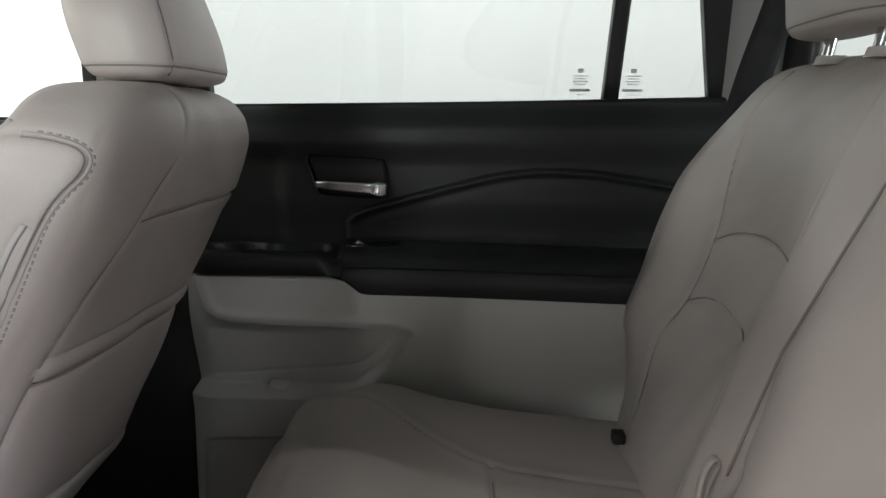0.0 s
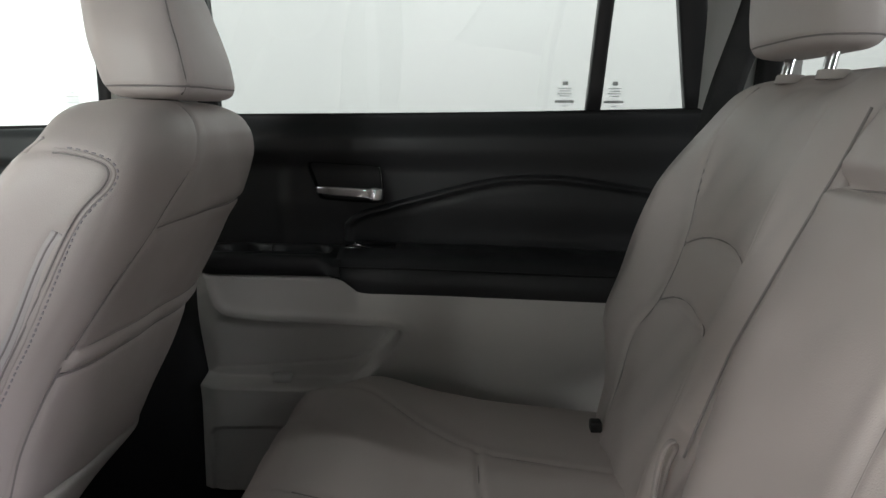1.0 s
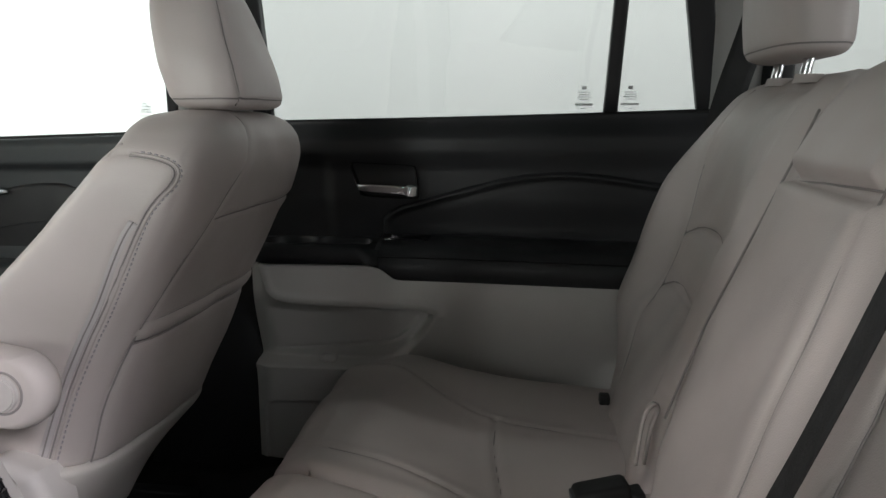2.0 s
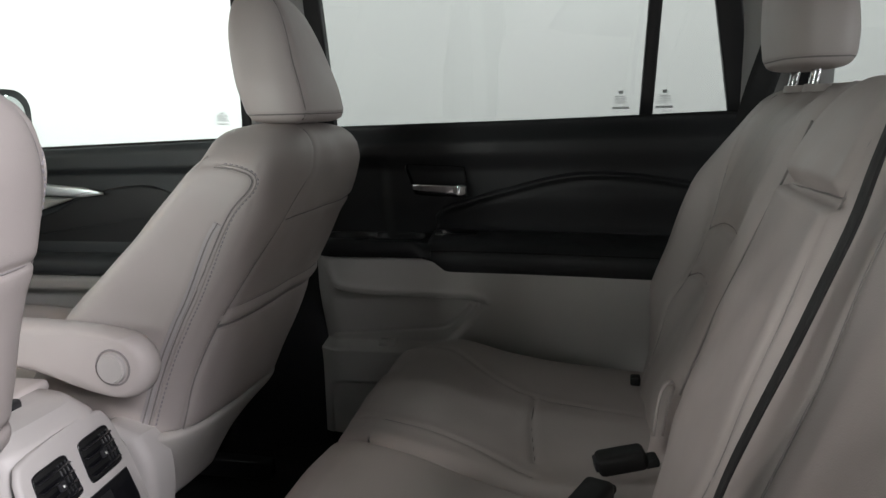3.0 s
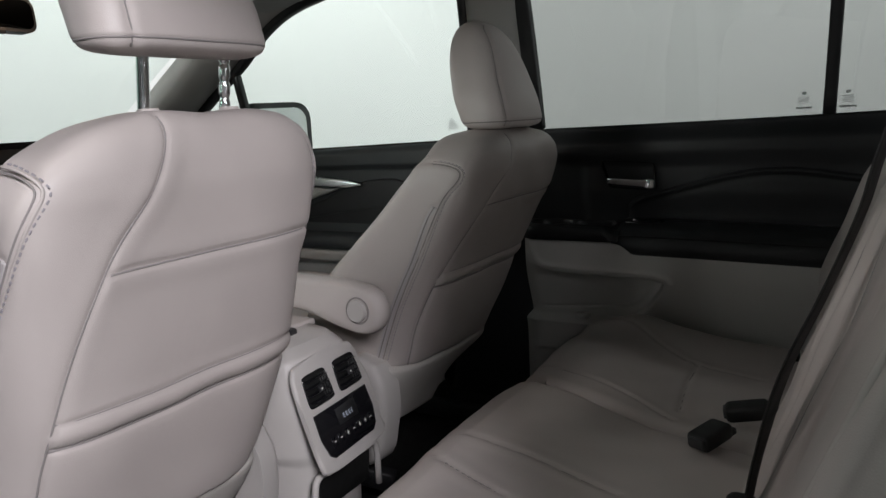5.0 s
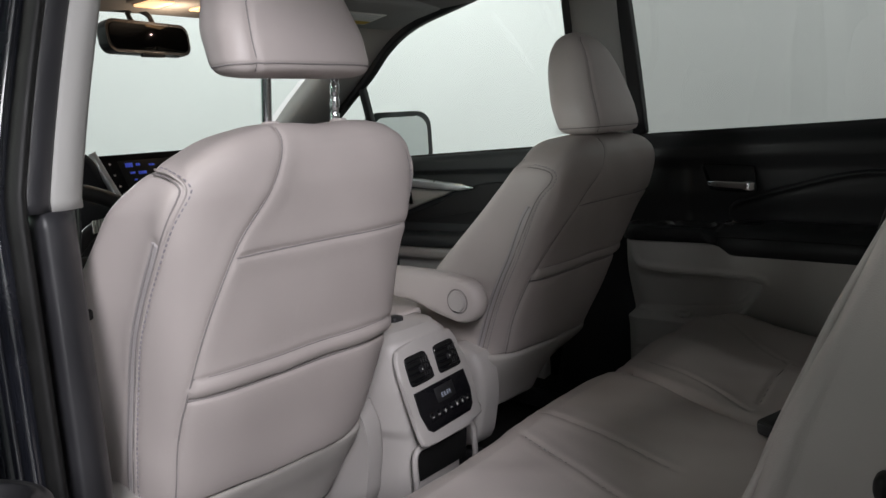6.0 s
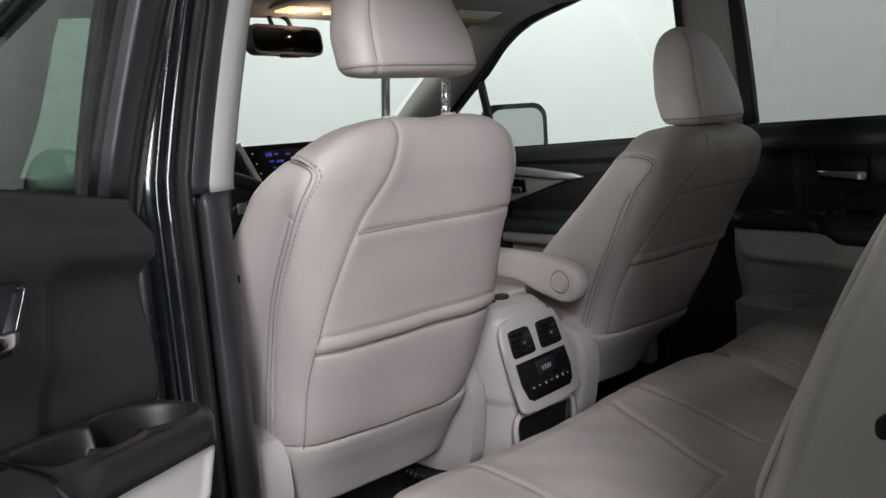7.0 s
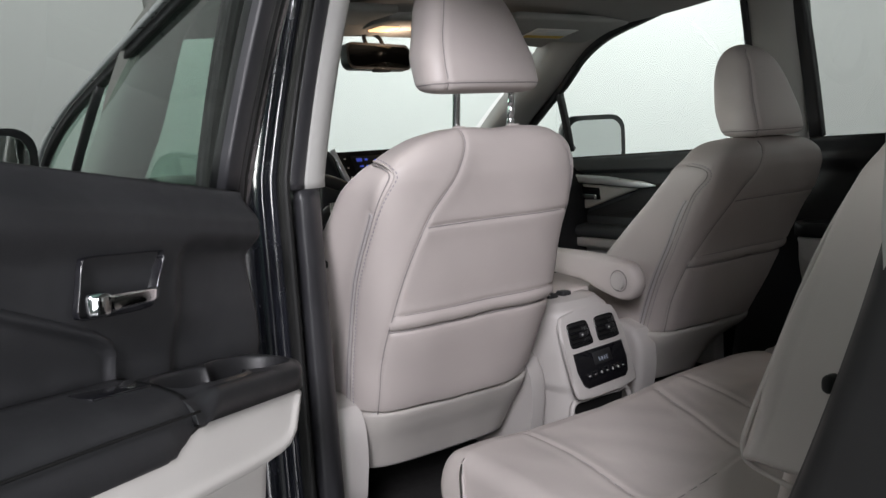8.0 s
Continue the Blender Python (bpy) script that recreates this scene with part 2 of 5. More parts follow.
def groove(d, width=0.0035, depth=0.003, puff=0.0015, reach=0.014):
    """The cross-section of a sewn seam: a crease with the leather swelling beside it."""
    return -depth * np.exp(-(d / width) ** 2) + puff * np.exp(-((d - reach) / reach) ** 2)


def lerp_rows(rows, z):
    """Columns of a table, smoothly between its rows, at each z (its first column)."""
    rows = np.asarray(rows, float)
    x, h = rows[:, 0], np.diff(rows[:, 0])
    i = np.clip(np.searchsorted(x, z) - 1, 0, len(h) - 1)
    t = np.clip((z - x[i]) / h[i], 0, 1)
    out = []
    for k in range(1, rows.shape[1]):
        y = rows[:, k]
        d = np.diff(y) / h
        # slopes that keep the curve free of overshoot
        m = np.concatenate([d[:1], np.where(d[:-1] * d[1:] > 0, 2 * d[:-1] * d[1:] / (d[:-1] + d[1:] + 1e-12 * np.sign(d[1:])), 0), d[-1:]])
        out.append((1 + 2 * t) * (1 - t) ** 2 * y[i] + t * (1 - t) ** 2 * h[i] * m[i] + t * t * (3 - 2 * t) * y[i + 1] + t * t * (t - 1) * h[i] * m[i + 1])
    return out


def face_at(P, a, z, side, across=1, along=0):
    """The place on stacked rings at height z where the coordinate 'across' is a; side: which half, by the sign of 'along'."""
    zs = P[:, 0, 2]
    k = int(np.clip(np.searchsorted(zs, z) - 1, 0, len(zs) - 2))
    f = np.clip((z - zs[k]) / (zs[k + 1] - zs[k] + 1e-12), 0, 1)
    ring = P[k] * (1 - f) + P[k + 1] * f
    mid = (ring[:, along].max() + ring[:, along].min()) / 2
    half = ring[ring[:, along] >= mid] if side > 0 else ring[ring[:, along] <= mid]
    half = half[np.argsort(half[:, across])]
    out = np.array([np.interp(a, half[:, across], half[:, i]) for i in range(3)])
    out[across], out[2] = a, z
    return out


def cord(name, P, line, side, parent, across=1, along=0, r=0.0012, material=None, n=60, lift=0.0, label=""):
    """A cord on stacked rings, by default darkened for the shade in a crease."""
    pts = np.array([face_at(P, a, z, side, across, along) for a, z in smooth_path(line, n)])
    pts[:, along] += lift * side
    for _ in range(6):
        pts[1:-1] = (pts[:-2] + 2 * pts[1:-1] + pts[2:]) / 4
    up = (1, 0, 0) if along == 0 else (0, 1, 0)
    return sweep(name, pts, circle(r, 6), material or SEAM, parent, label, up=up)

# ---- the studio round the car ----


def room_wall(name, lo, hi, material, label):
    bm = bmesh.new()
    rbox(bm, lo, hi, 0)
    return tagged(part(name, bm, material, None, smooth=False), label, "wall", kind="structure")


def build_studio():
    X, Y = 7.0, 6.0
    bm = bmesh.new()
    rbox(bm, (-X, -Y, -0.1), (X, Y, 0.0), 0)
    tagged(part("studio_floor", bm, FLOORW, None, smooth=False), "smooth grey studio floor under the car", "floor", kind="structure")
    room_wall("studio_wall_north", (-X - 0.2, -Y, 0), (-X, Y, ROOM_H), WALLW, "plain white photo studio wall")
    room_wall("studio_wall_south", (X, -Y, 0), (X + 0.2, Y, ROOM_H), WALLW, "plain white photo studio wall")
    # unseen side, kept dark so that less light bounces into the cabin
    room_wall("studio_wall_west", (-X, -Y - 0.2, 0), (X, -Y, ROOM_H), WALLD, "unseen dark green wall added to hold back bounce light")
    room_wall("studio_wall_east", (-X, Y, 0), (X, Y + 0.2, ROOM_H), WALLW, "plain white photo studio wall")
    # unseen too, and dark for the same reason
    bm = bmesh.new()
    rbox(bm, (-X, -Y, ROOM_H), (X, Y, ROOM_H + 0.2), 0)
    tagged(part("studio_ceiling", bm, WALLD, None, smooth=False), "unseen dark ceiling added to hold back bounce light", "ceiling", kind="structure")


build_studio()

# ---- car shell: floor, roof, pillars ----


def side_y(z, right=True):
    """The cabin's inner side at a height: upright below the sill, leaning in above it."""
    y = 0.735 - max(0.0, z - 1.2) * 0.20 - max(0.0, z - 1.2) ** 2 * 0.18
    return y if right else 2 * MID - y


def build_shell():
    shell = thing("car_shell", (0.0, MID, 0.45), "black car body with dark carpet floor and grey headliner", "car body", kind="structure")
    # floor pan with a raised tunnel and sills
    xs = np.linspace(-2.1, 2.2, 90)
    ys = np.linspace(-0.86, 0.78, 70)
    X, Y = np.meshgrid(xs, ys)
    Z = 0.47 + 0.05 * np.exp(-((Y - MID) / 0.12) ** 4) + 0.05 * ease(np.abs(Y - MID), 0.70, 0.76) + 0.18 * ease(X, 0.0, 0.25)
    Z += 0.004 * np.sin(X * 37 + Y * 11) * np.sin(Y * 29)
    grid("carpet_floor", np.stack([X, Y, Z], -1), CARPET, shell, "black cut-pile carpet")
    box_part("underbody", (-2.1, -0.98, 0.30), (2.3, 0.90, 0.44), PAINT, shell, 0.03)
    # roof panel and headliner
    xs = np.linspace(-1.22, 2.25, 60)
    ys = np.linspace(-0.66, 0.58, 40)
    X, Y = np.meshgrid(xs, ys)
    Z = 1.655 - 0.055 * ((Y - MID) / 0.62) ** 2 * (1 - 0.6 * ease(X, -0.6, -1.2)) - 0.085 * ((X - 0.2) / 1.4) ** 2 * (X < 0.2) - 0.02 * ((X - 0.2) / 2) ** 2
    grid("headliner", np.stack([X, Y, Z], -1), LINER, shell, "grey woven headliner")
    X2, Y2 = np.meshgrid(np.linspace(-1.3, 2.3, 40), np.linspace(-0.80, 0.72, 40))
    Y2 = MID + (Y2 - MID) * (1 - 0.22 * ease(-X2, 0.5, 1.3))
    Z2 = 1.74 - 0.06 * ((Y2 - MID) / 0.62) ** 2 - 0.06 * ((X2 - 0.2) / 1.4) ** 2 * (X2 < 0.2)
    grid("roof_panel", np.stack([X2, Y2, Z2], -1), PAINT, shell)
    # firewall, tailgate and bonnet
    box_part("firewall", (-2.12, -0.84, 0.45), (-2.06, 0.76, 1.12), PLAST_D, shell)
    box_part("bonnet", (-3.2, -0.90, 1.02), (-2.02, 0.82, 1.12), PAINT, shell, 0.05)
    box_part("tailgate", (2.24, -0.86, 0.45), (2.32, 0.78, 1.12), PAINT, shell, 0.02)
    return shell


build_shell()


def pillar_band(name, foot, head, width_foot, width_head, material, right, parent, label="", inset=0.0, thick=0.03, n=14):
    """A pillar cover: a slightly crowned strip that follows the leaning side from foot to head (x, z)."""
    rows = []
    for f in np.linspace(0, 1, n):
        x, z = foot[0] + (head[0] - foot[0]) * f, foot[1] + (head[1] - foot[1]) * f
        w = width_foot + (width_head - width_foot) * f
        row = []
        for u in np.linspace(-1, 1, 9):
            y = side_y(z) - inset - thick * (1 - abs(u) ** 3) * 0.6
            row.append((x + u * w / 2, y if right else 2 * MID - y, z))
        for u in np.linspace(1, -1, 5):
            y = side_y(z) + 0.05
            row.append((x + u * w / 2, y if right else 2 * MID - y, z))
        rows.append(row)
    return grid(name, rows, material, parent, label, around=True, caps=(True, True), flip=not right)


def build_pillars():
    for right in (True, False):
        s = thing("body_side", (0.0, 0.7 if right else -0.78, 0.45),
                  "grey trimmed pillars and roof rail along the cabin side", "pillar trim", kind="structure")
        if right:
            pillar_band("b_pillar_trim", (-0.438, 1.16), (-0.398, 1.62), 0.136, 0.136, PILLAR, right, s, "grey upper pillar trim", inset=0.010)
            pillar_band("b_pillar_lower_trim", (-0.47, 0.46), (-0.42, 1.165), 0.28, 0.15, PLAST_G, right, s, "charcoal lower pillar trim", inset=0.015)
        else:
            pillar_band("b_pillar_core", (-0.41, 1.16), (-0.40, 1.62), 0.07, 0.08, PLAST_D, right, s, "black pillar core", inset=0.02)
        # roof rail
        pts = [(-1.02, side_y(1.57, right), 1.582), (-0.8, side_y(1.61, right), 1.62), (-0.2, side_y(1.63, right), 1.635), (1.0, side_y(1.63, right), 1.63), (2.2, side_y(1.6, right), 1.59)]
        sweep("roof_rail", pts, rrect(0.10, 0.07, 0.025), LINER, s, n=30)
        # windscreen pillar
        inner = smooth_path([(-1.90, 0.60, 1.00), (-1.506, 0.56, 1.280), (-1.29, 0.56, 1.432), (-1.217, 0.56, 1.492), (-1.133, 0.555, 1.554), (-1.02, 0.52, 1.592)], 40)
        outer = smooth_path([(-1.80, 0.74, 1.04), (-1.415, 0.692, 1.302), (-1.262, 0.684, 1.400), (-1.118, 0.670, 1.492), (-1.012, 0.656, 1.538), (-0.85, 0.64, 1.576)], 40)
        rows = []
        for a, b in zip(inner, outer):
            row = []
            for u in np.linspace(0, 1, 10):
                k = 0.022 * (1 - abs(2 * u - 1) ** 2.5)
                row.append(a + (b - a) * u + k * np.array([0.5, -0.7, -0.3]))
            row += [b + np.array([-0.02, 0.04, 0.02]), a + np.array([-0.05, 0.03, 0.04])]
            rows.append([(x, y if right else 2 * MID - y, z) for x, y, z in row])
        grid("windscreen_pillar_trim", rows, PILLAR, s, "grey windscreen pillar cover", around=True, caps=(True, True), flip=not right)
        # rear quarter: panel below the glass, posts before and behind it
        pillar_band("c_pillar_trim", (0.540 if right else 0.725, 1.12), (0.530 if right else 0.695, 1.62), 0.165 if right else 0.20, 0.165 if right else 0.20, PILLAR, right, s, "grey rear pillar trim", inset=0.01)
        if right:
            pillar_band("belt_cover", (0.566, 1.12), (0.566, 1.62), 0.060, 0.060, PLAST_D, right, s, "black strip behind the belt", inset=0.02)
        yo, yi = (0.74, 0.70) if right else (2 * MID - 0.74, 2 * MID - 0.70)
        box_part("quarter_panel", (0.68 if right else 0.80, min(yi, yo), 0.45), (2.24, max(yi, yo), 1.22), PLAST_P, s, 0.01)
        y2 = 0.86 if right else 2 * MID - 0.86
        box_part("outer_quarter", (0.70 if right else 0.76, min(yo, y2), 0.45), (2.28, max(yo, y2), 1.21), PAINT, s, 0.05, 3, "black painted rear quarter panel")
        pillar_band("d_pillar_trim", (1.80, 1.12), (1.72, 1.62), 0.30, 0.28, PILLAR, right, s, inset=0.01)


build_pillars()


# ---- rear side doors: the far one closed, the near one standing open ----
def sill_drop(x):
    """How far the sill line falls towards the hinge end."""
    return 0.011 * np.clip((0.35 - x) / 0.65, 0, 1)


def black_upper(X, Z):
    """Depth of the dark upper door lining: rail, scoop round the handle, hollow behind the armrest."""
    Y = 0.712 - 0.026 * ease(Z, 1.208, 1.165)
    Y += 0.016 * ease(Z, 1.150, 1.105) * (0.55 + 0.45 * ease(X, 0.25, -0.05))
    Y += 0.010 * ease(Z, 1.06, 1.0)
    Y -= 0.018 * np.exp(-((Z - 1.0) / 0.05) ** 2) * ease(X, -0.20, -0.34)
    Y += 0.012 * ease(X, -0.195, -0.225) * ease(Z, 1.150, 1.115)
    return Y


def door_lining(name, xs, zs, depth, material, parent, fy, label="", back=0.035, right=True, clip=None, spread=None):
    """A lining panel as a fine relief with a turned-back rim."""
    X, Z = np.meshgrid(xs, zs)
    Y = depth(X, Z)
    P = np.stack([X if spread is None else X + spread(X, Z), fy(Y), Z if clip is None else Z + clip(X, Z)], -1)
    rim = lambda A, dx, dz: A + np.array([dx, fy(back) - fy(0.0), dz])
    P = np.concatenate([rim(P[:1], 0, 0), P, rim(P[-1:], 0, 0)], 0)
    P = np.concatenate([rim(P[:, :1], 0, 0), P, rim(P[:, -1:], 0, 0)], 1)
    return grid(name, P, material, parent, label, flip=right)


def build_rear_door(name, right, label, angle=0.0):
    hinge = Vector((-0.370, 0.845 if right else -0.925, 0.45))
    d = thing(name, hinge, label, "car door", kind="structure")

    def fy(y):
        return y if right else 2 * MID - y

    at = lambda x, y, z: (x, fy(y), z)
    # lower pale lining: a rolled shelf over a deep recess, a bin with a shallow panel below it
    recess = [(-0.40, 0.96), (-0.322, 0.96), (-0.312, 0.925), (-0.305, 0.900), (-0.290, 0.886), (-0.268, 0.880), (-0.214, 0.876), (-0.114, 0.874), (-0.028, 0.871), (-0.005, 0.864),
              (-0.006, 0.852), (-0.020, 0.829), (-0.041, 0.803), (-0.060, 0.781), (-0.090, 0.755), (-0.120, 0.748), (-0.40, 0.746)]
    step = smooth_path([(-0.345, 0.757), (-0.326, 0.772), (-0.264, 0.777), (-0.176, 0.786), (-0.097, 0.795), (-0.063, 0.815), (-0.037, 0.846)], 30).tolist()
    panel = [(-0.336, 0.50), (-0.340, 0.660), (-0.330, 0.674), (-0.312, 0.678), (-0.16, 0.683), (-0.13, 0.676), (-0.12, 0.66), (-0.12, 0.50)]

    def lower(X, Z):
        Y = 0.607 + 0.05 * ease(Z, 0.90, 0.70) + 0.02 * ease(X, -0.30, -0.36) ** 2
        deep = signed(X, Z, recess)
        Y += 0.046 * ease(deep, -0.001, 0.011) - 0.003 * np.exp(-((deep + 0.010) / 0.007) ** 2) * (Z > 0.86)
        Y += np.where(deep > 0, 0.0030 * np.exp(-(dist_path(X, Z, step) / 0.0028) ** 2), 0)
        Y += 0.007 * ease(signed(X, Z, panel), 0.0, 0.007)
        Y += 0.012 * ease(Z, 0.945, 0.955)
        return Y

    door_lining("lower_lining", np.linspace(-0.352, 0.56, 330), np.linspace(0.56, 0.953, 170), lower, PLAST_P, d, fy, "pale grey moulded lower door lining", right=right, spread=None if right else lambda X, Z: -0.040 * ease(Z, 0.86, 0.76) * ease(X, -0.20, -0.352))
    # small catch at the foot of the recess
    box_part("pocket_catch", at(-0.229, 0.700, 0.747), at(-0.199, 0.672, 0.764), PLAST_P, d, 0.004, 3)
    # dark upper lining
    door_lining("upper_lining", np.linspace(-0.345, 0.57, 180), np.linspace(0.955, 1.208, 90), black_upper, DARK_SOFT, d, fy, "soft black upper door lining", right=right, clip=lambda X, Z: -sill_drop(X) * ease(Z, 1.10, 1.20), spread=lambda X, Z: -0.034 * ease(Z, 1.20, 0.98) * ease(X, -0.20, -0.345))
    # padded insert with a raised rim
    rim = [(-0.112, 0.97), (-0.109, 1.020), (-0.096, 1.034), (-0.075, 1.044), (0.005, 1.067), (0.107, 1.094), (0.150, 1.102), (0.191, 1.106), (0.240, 1.106), (0.291, 1.101), (0.391, 1.086), (0.55, 1.058), (0.55, 0.97)]

    def insert(X, Z):
        s = signed(X, Z, rim)
        Y = black_upper(X, Z)
        return np.where(s > 0, Y - 0.009 * np.exp(-((s - 0.006) / 0.006) ** 2) - 0.004 * ease(s, 0.0, 0.03), Y + 0.02 * ease(-s, 0, 0.006) - 0.002)

    door_lining("insert_pad", np.linspace(-0.118, 0.56, 170), np.linspace(0.965, 1.112, 70), insert, DARK_SOFT, d, fy, "stitched black padded insert", right=right, back=0.02)
    # armrest: padded rear part with stitching, open tray and cup holders ahead of it
    prof = [(0.70, 0.992), (0.665, 0.990), (0.640, 0.986), (0.618, 0.979), (0.605, 0.966), (0.600, 0.950), (0.602, 0.934), (0.612, 0.922), (0.66, 0.918), (0.70, 0.920)]
    rows = []
    for x in np.linspace(-0.108, 0.56, 60):
        k = ease(np.array(x), -0.108, -0.055)
        lift = 0.030 * (1 - k)
        rows.append([at(x, y + 0.006 * (1 - k), max(z, 0.918 + lift) - 0.035 * 0.3 * ease(np.array(x), -0.1, 0.5)) for y, z in smooth_path(prof, 26)])
    grid("armrest", rows, DARK_SOFT, d, "black padded armrest with a sewn edge", around=True, caps=(True, True), flip=not right)
    sweep("armrest_seam", [at(x, 0.5985, 0.967 - 0.0105 * ease(np.array(x), -0.1, 0.5)) for x in np.linspace(-0.10, 0.55, 30)], circle(0.0016, 6), RUBBER, d)
    # tray: rounded front end, two joined cup wells with a notch between them
    rows = []
    for x in np.linspace(-0.350, -0.100, 180):
        q = np.clip((-0.292 - x) / 0.0585, 0, 1)
        y0 = 0.600 + 0.075 * (1 - math.sqrt(1 - q * q))
        ys = y0 + (0.712 - y0) * np.linspace(0, 1, 110)
        s1 = 1 - np.hypot((x + 0.272) / 0.054, (ys - 0.656) / 0.044)
        s2 = 1 - (np.abs((x + 0.176) / 0.052) ** 3 + np.abs((ys - 0.656) / 0.036) ** 3) ** (1 / 3)
        well = np.maximum(s1 * 0.044, s2 * 0.036)
        z = 0.984 + 0.003 * ease(well, -0.010, -0.002) * ease(well, 0.003, -0.002) - 0.055 * ease(well, -0.002, 0.007)
        z = np.maximum(z, 0.984 - 0.055 + 0.040 * ease(np.abs(x + 0.222), 0.007, 0.004) * ease(well, -0.002, 0.004) - 0.2 * (well < -0.002))
        z = np.where(x > -0.14, z - (z - np.minimum(z, np.interp(ys, [0.600, 0.605, 0.618, 0.640, 0.665], [0.960, 0.967, 0.976, 0.981, 0.983]))) * ease(np.array(x), -0.14, -0.11), z)
        edge = ys - y0
        z = z - 0.010 * (1 - np.sqrt(np.clip(1 - (1 - np.clip(edge / 0.010, 0, 1)) ** 2, 0, 1)))
        row = [at(x, y0 + 0.012, 0.950), at(x, y0 - 0.001, 0.953)] + [at(x, y, h) for y, h in zip(ys, z)] + [at(x, 0.712, 0.95)]
        rows.append(row)
    grid("cup_holder_tray", rows, PLAST_D, d, "black moulded tray with two cup wells", around=True, caps=(True, True), flip=not right)
    # window switch
    sw = box_part("switch_plate", at(-0.10, 0.690, 0.984), at(-0.02, 0.655, 0.991), PIANO, d, 0.003)
    slab("switch", [(0, 0), (0.016, 0), (0.016, 0.001), (0.003, 0.005)], 0.012, lambda u, v, w: at(-0.088 + u * 0.8, 0.664 + w, 0.991 + v), STEEL, sw, 0.001, 1, "silver window switch")
    # inner handle: a rimmed bowl with a chrome lever across its foot
    bez = smooth_path([(-0.164, 1.124), (-0.110, 1.1215), (-0.054, 1.118), (-0.046, 1.110), (-0.043, 1.085), (-0.041, 1.064), (-0.050, 1.058), (-0.095, 1.059), (-0.142, 1.063), (-0.151, 1.071), (-0.160, 1.095), (-0.167, 1.116), (-0.164, 1.124)], 60)[:-1]
    mid = bez.mean(0)
    rows = []
    for k, w in ((1.0, -0.004), (1.0, 0.0015), (0.99, 0.0028), (0.972, 0.0028), (0.958, 0.001), (0.93, -0.006), (0.88, -0.013), (0.62, -0.017), (0.25, -0.018), (0.02, -0.018)):
        rows.append([at(mid[0] + (u - mid[0]) * k, 0.694 - w, mid[1] + (v - mid[1]) * k) for u, v in bez])
    b = grid("handle_bezel", rows, PIANO, d, "gloss black handle bowl", around=True, caps=(False, True), flip=not right)
    pts = [at(-0.152, 0.690, 1.0785), at(-0.13, 0.682, 1.0775), at(-0.095, 0.677, 1.076), at(-0.065, 0.674, 1.074), at(-0.050, 0.676, 1.073), at(-0.043, 0.684, 1.072)]
    sweep("lever", pts, rrect(0.011, 0.022, 0.005, 4), CHROME, b, "chrome door lever", n=28, scale=np.interp(np.linspace(0, 1, 28), [0, 0.15, 0.45, 0.62, 0.68, 0.95, 1], [0.55, 0.68, 0.78, 0.85, 1.12, 1.12, 0.8]))
    # outer skin with thickness
    skin = [(-0.352, 0.48), (0.30, 0.48), (0.44, 0.62), (0.56, 0.80), (0.60, 1.0), (0.61, 1.195), (-0.352, 1.195)]
    slab("outer_skin", skin, 0.13, lambda u, v, w: at(u, 0.752 + w + 0.06 * math.sin(min(1, max(0, (v - 0.45) / 0.8)) * math.pi) * (w / 0.13), v), PAINT, d, 0.02, 3, "black painted outer panel")
    slab("door_core", [(x, z) for x, z in skin], 0.02, lambda u, v, w: at(u, 0.732 + w, v), PAINT, d, 0.003)
    # front end face strip with seal
    sweep("edge_seal", [at(-0.357, 0.735, 0.52), at(-0.357, 0.74, 0.9), at(-0.357, 0.735, 1.19)], circle(0.009, 8), RUBBER, d, n=12)
    # window frame
    def fr(x, z, off=0.0):
        return at(x, side_y(z) + off, z)
    frame_t = ((-0.338, 1.20, -0.336, 1.59, 0.034, "front_post"), (0.297, 1.20, 0.318, 1.59, 0.024, "division_bar"), (0.470, 1.20, 0.408, 1.55, 0.045, "rear_post"))
    for x0, z0, x1, z1, w, nm in frame_t:
        pts = [fr(x0 + (x1 - x0) * f, z0 + (z1 - z0) * f, 0.0) for f in np.linspace(0, 1, 9)]
        sweep(nm, pts, rrect(0.028, w, 0.005), PLAST_G if nm == "front_post" and not right else PLAST_D, d, "black window post", up=(1, 0, 0))
    if not right:
        for nm, x0, off, w, dp, m in (("frame_seal", -0.364, 0.010, 0.020, 0.026, RUBBER), ("frame_step", -0.384, 0.014, 0.022, 0.018, PLAST_G), ("frame_seal", -0.403, 0.022, 0.018, 0.022, RUBBER), ("frame_cover", -0.424, 0.030, 0.026, 0.020, PAINT)):
            sweep(nm, [fr(x0 + 0.002 * f, 1.17 + 0.43 * f, off) for f in np.linspace(0, 1, 9)], rrect(dp, w, 0.006), m, d, up=(1, 0, 0))
    sweep("top_rail", [fr(-0.34, 1.585), fr(0.05, 1.60), fr(0.30, 1.59), fr(0.44, 1.56)], rrect(0.03, 0.05, 0.008), PLAST_D, d, n=16, up=(0, 0, 1))
    # sill seal and bright edge
    sweep("sill_seal", [fr(-0.35, 1.194, -0.012), fr(0.1, 1.201, -0.012), fr(0.45, 1.210, -0.012), fr(0.56, 1.213, -0.012)], rrect(0.012, 0.010, 0.004), RUBBER, d, "black rubber sill seal", n=20)
    # panes
    for nm, a0, a1, b0, b1 in (("pane", -0.322, -0.320, 0.287, 0.308), ("pane", 0.307, 0.328, 0.454, 0.390)):
        rows = []
        for f in np.linspace(0, 1, 8):
            z = 1.19 + 0.39 * f
            rows.append([fr(a0 + (a1 - a0) * f + (b0 + (b1 - b0) * f - a0 - (a1 - a0) * f) * u, z) for u in np.linspace(0, 1, 6)])
        p = grid(nm, rows, TINT, d, "dark tinted pane")
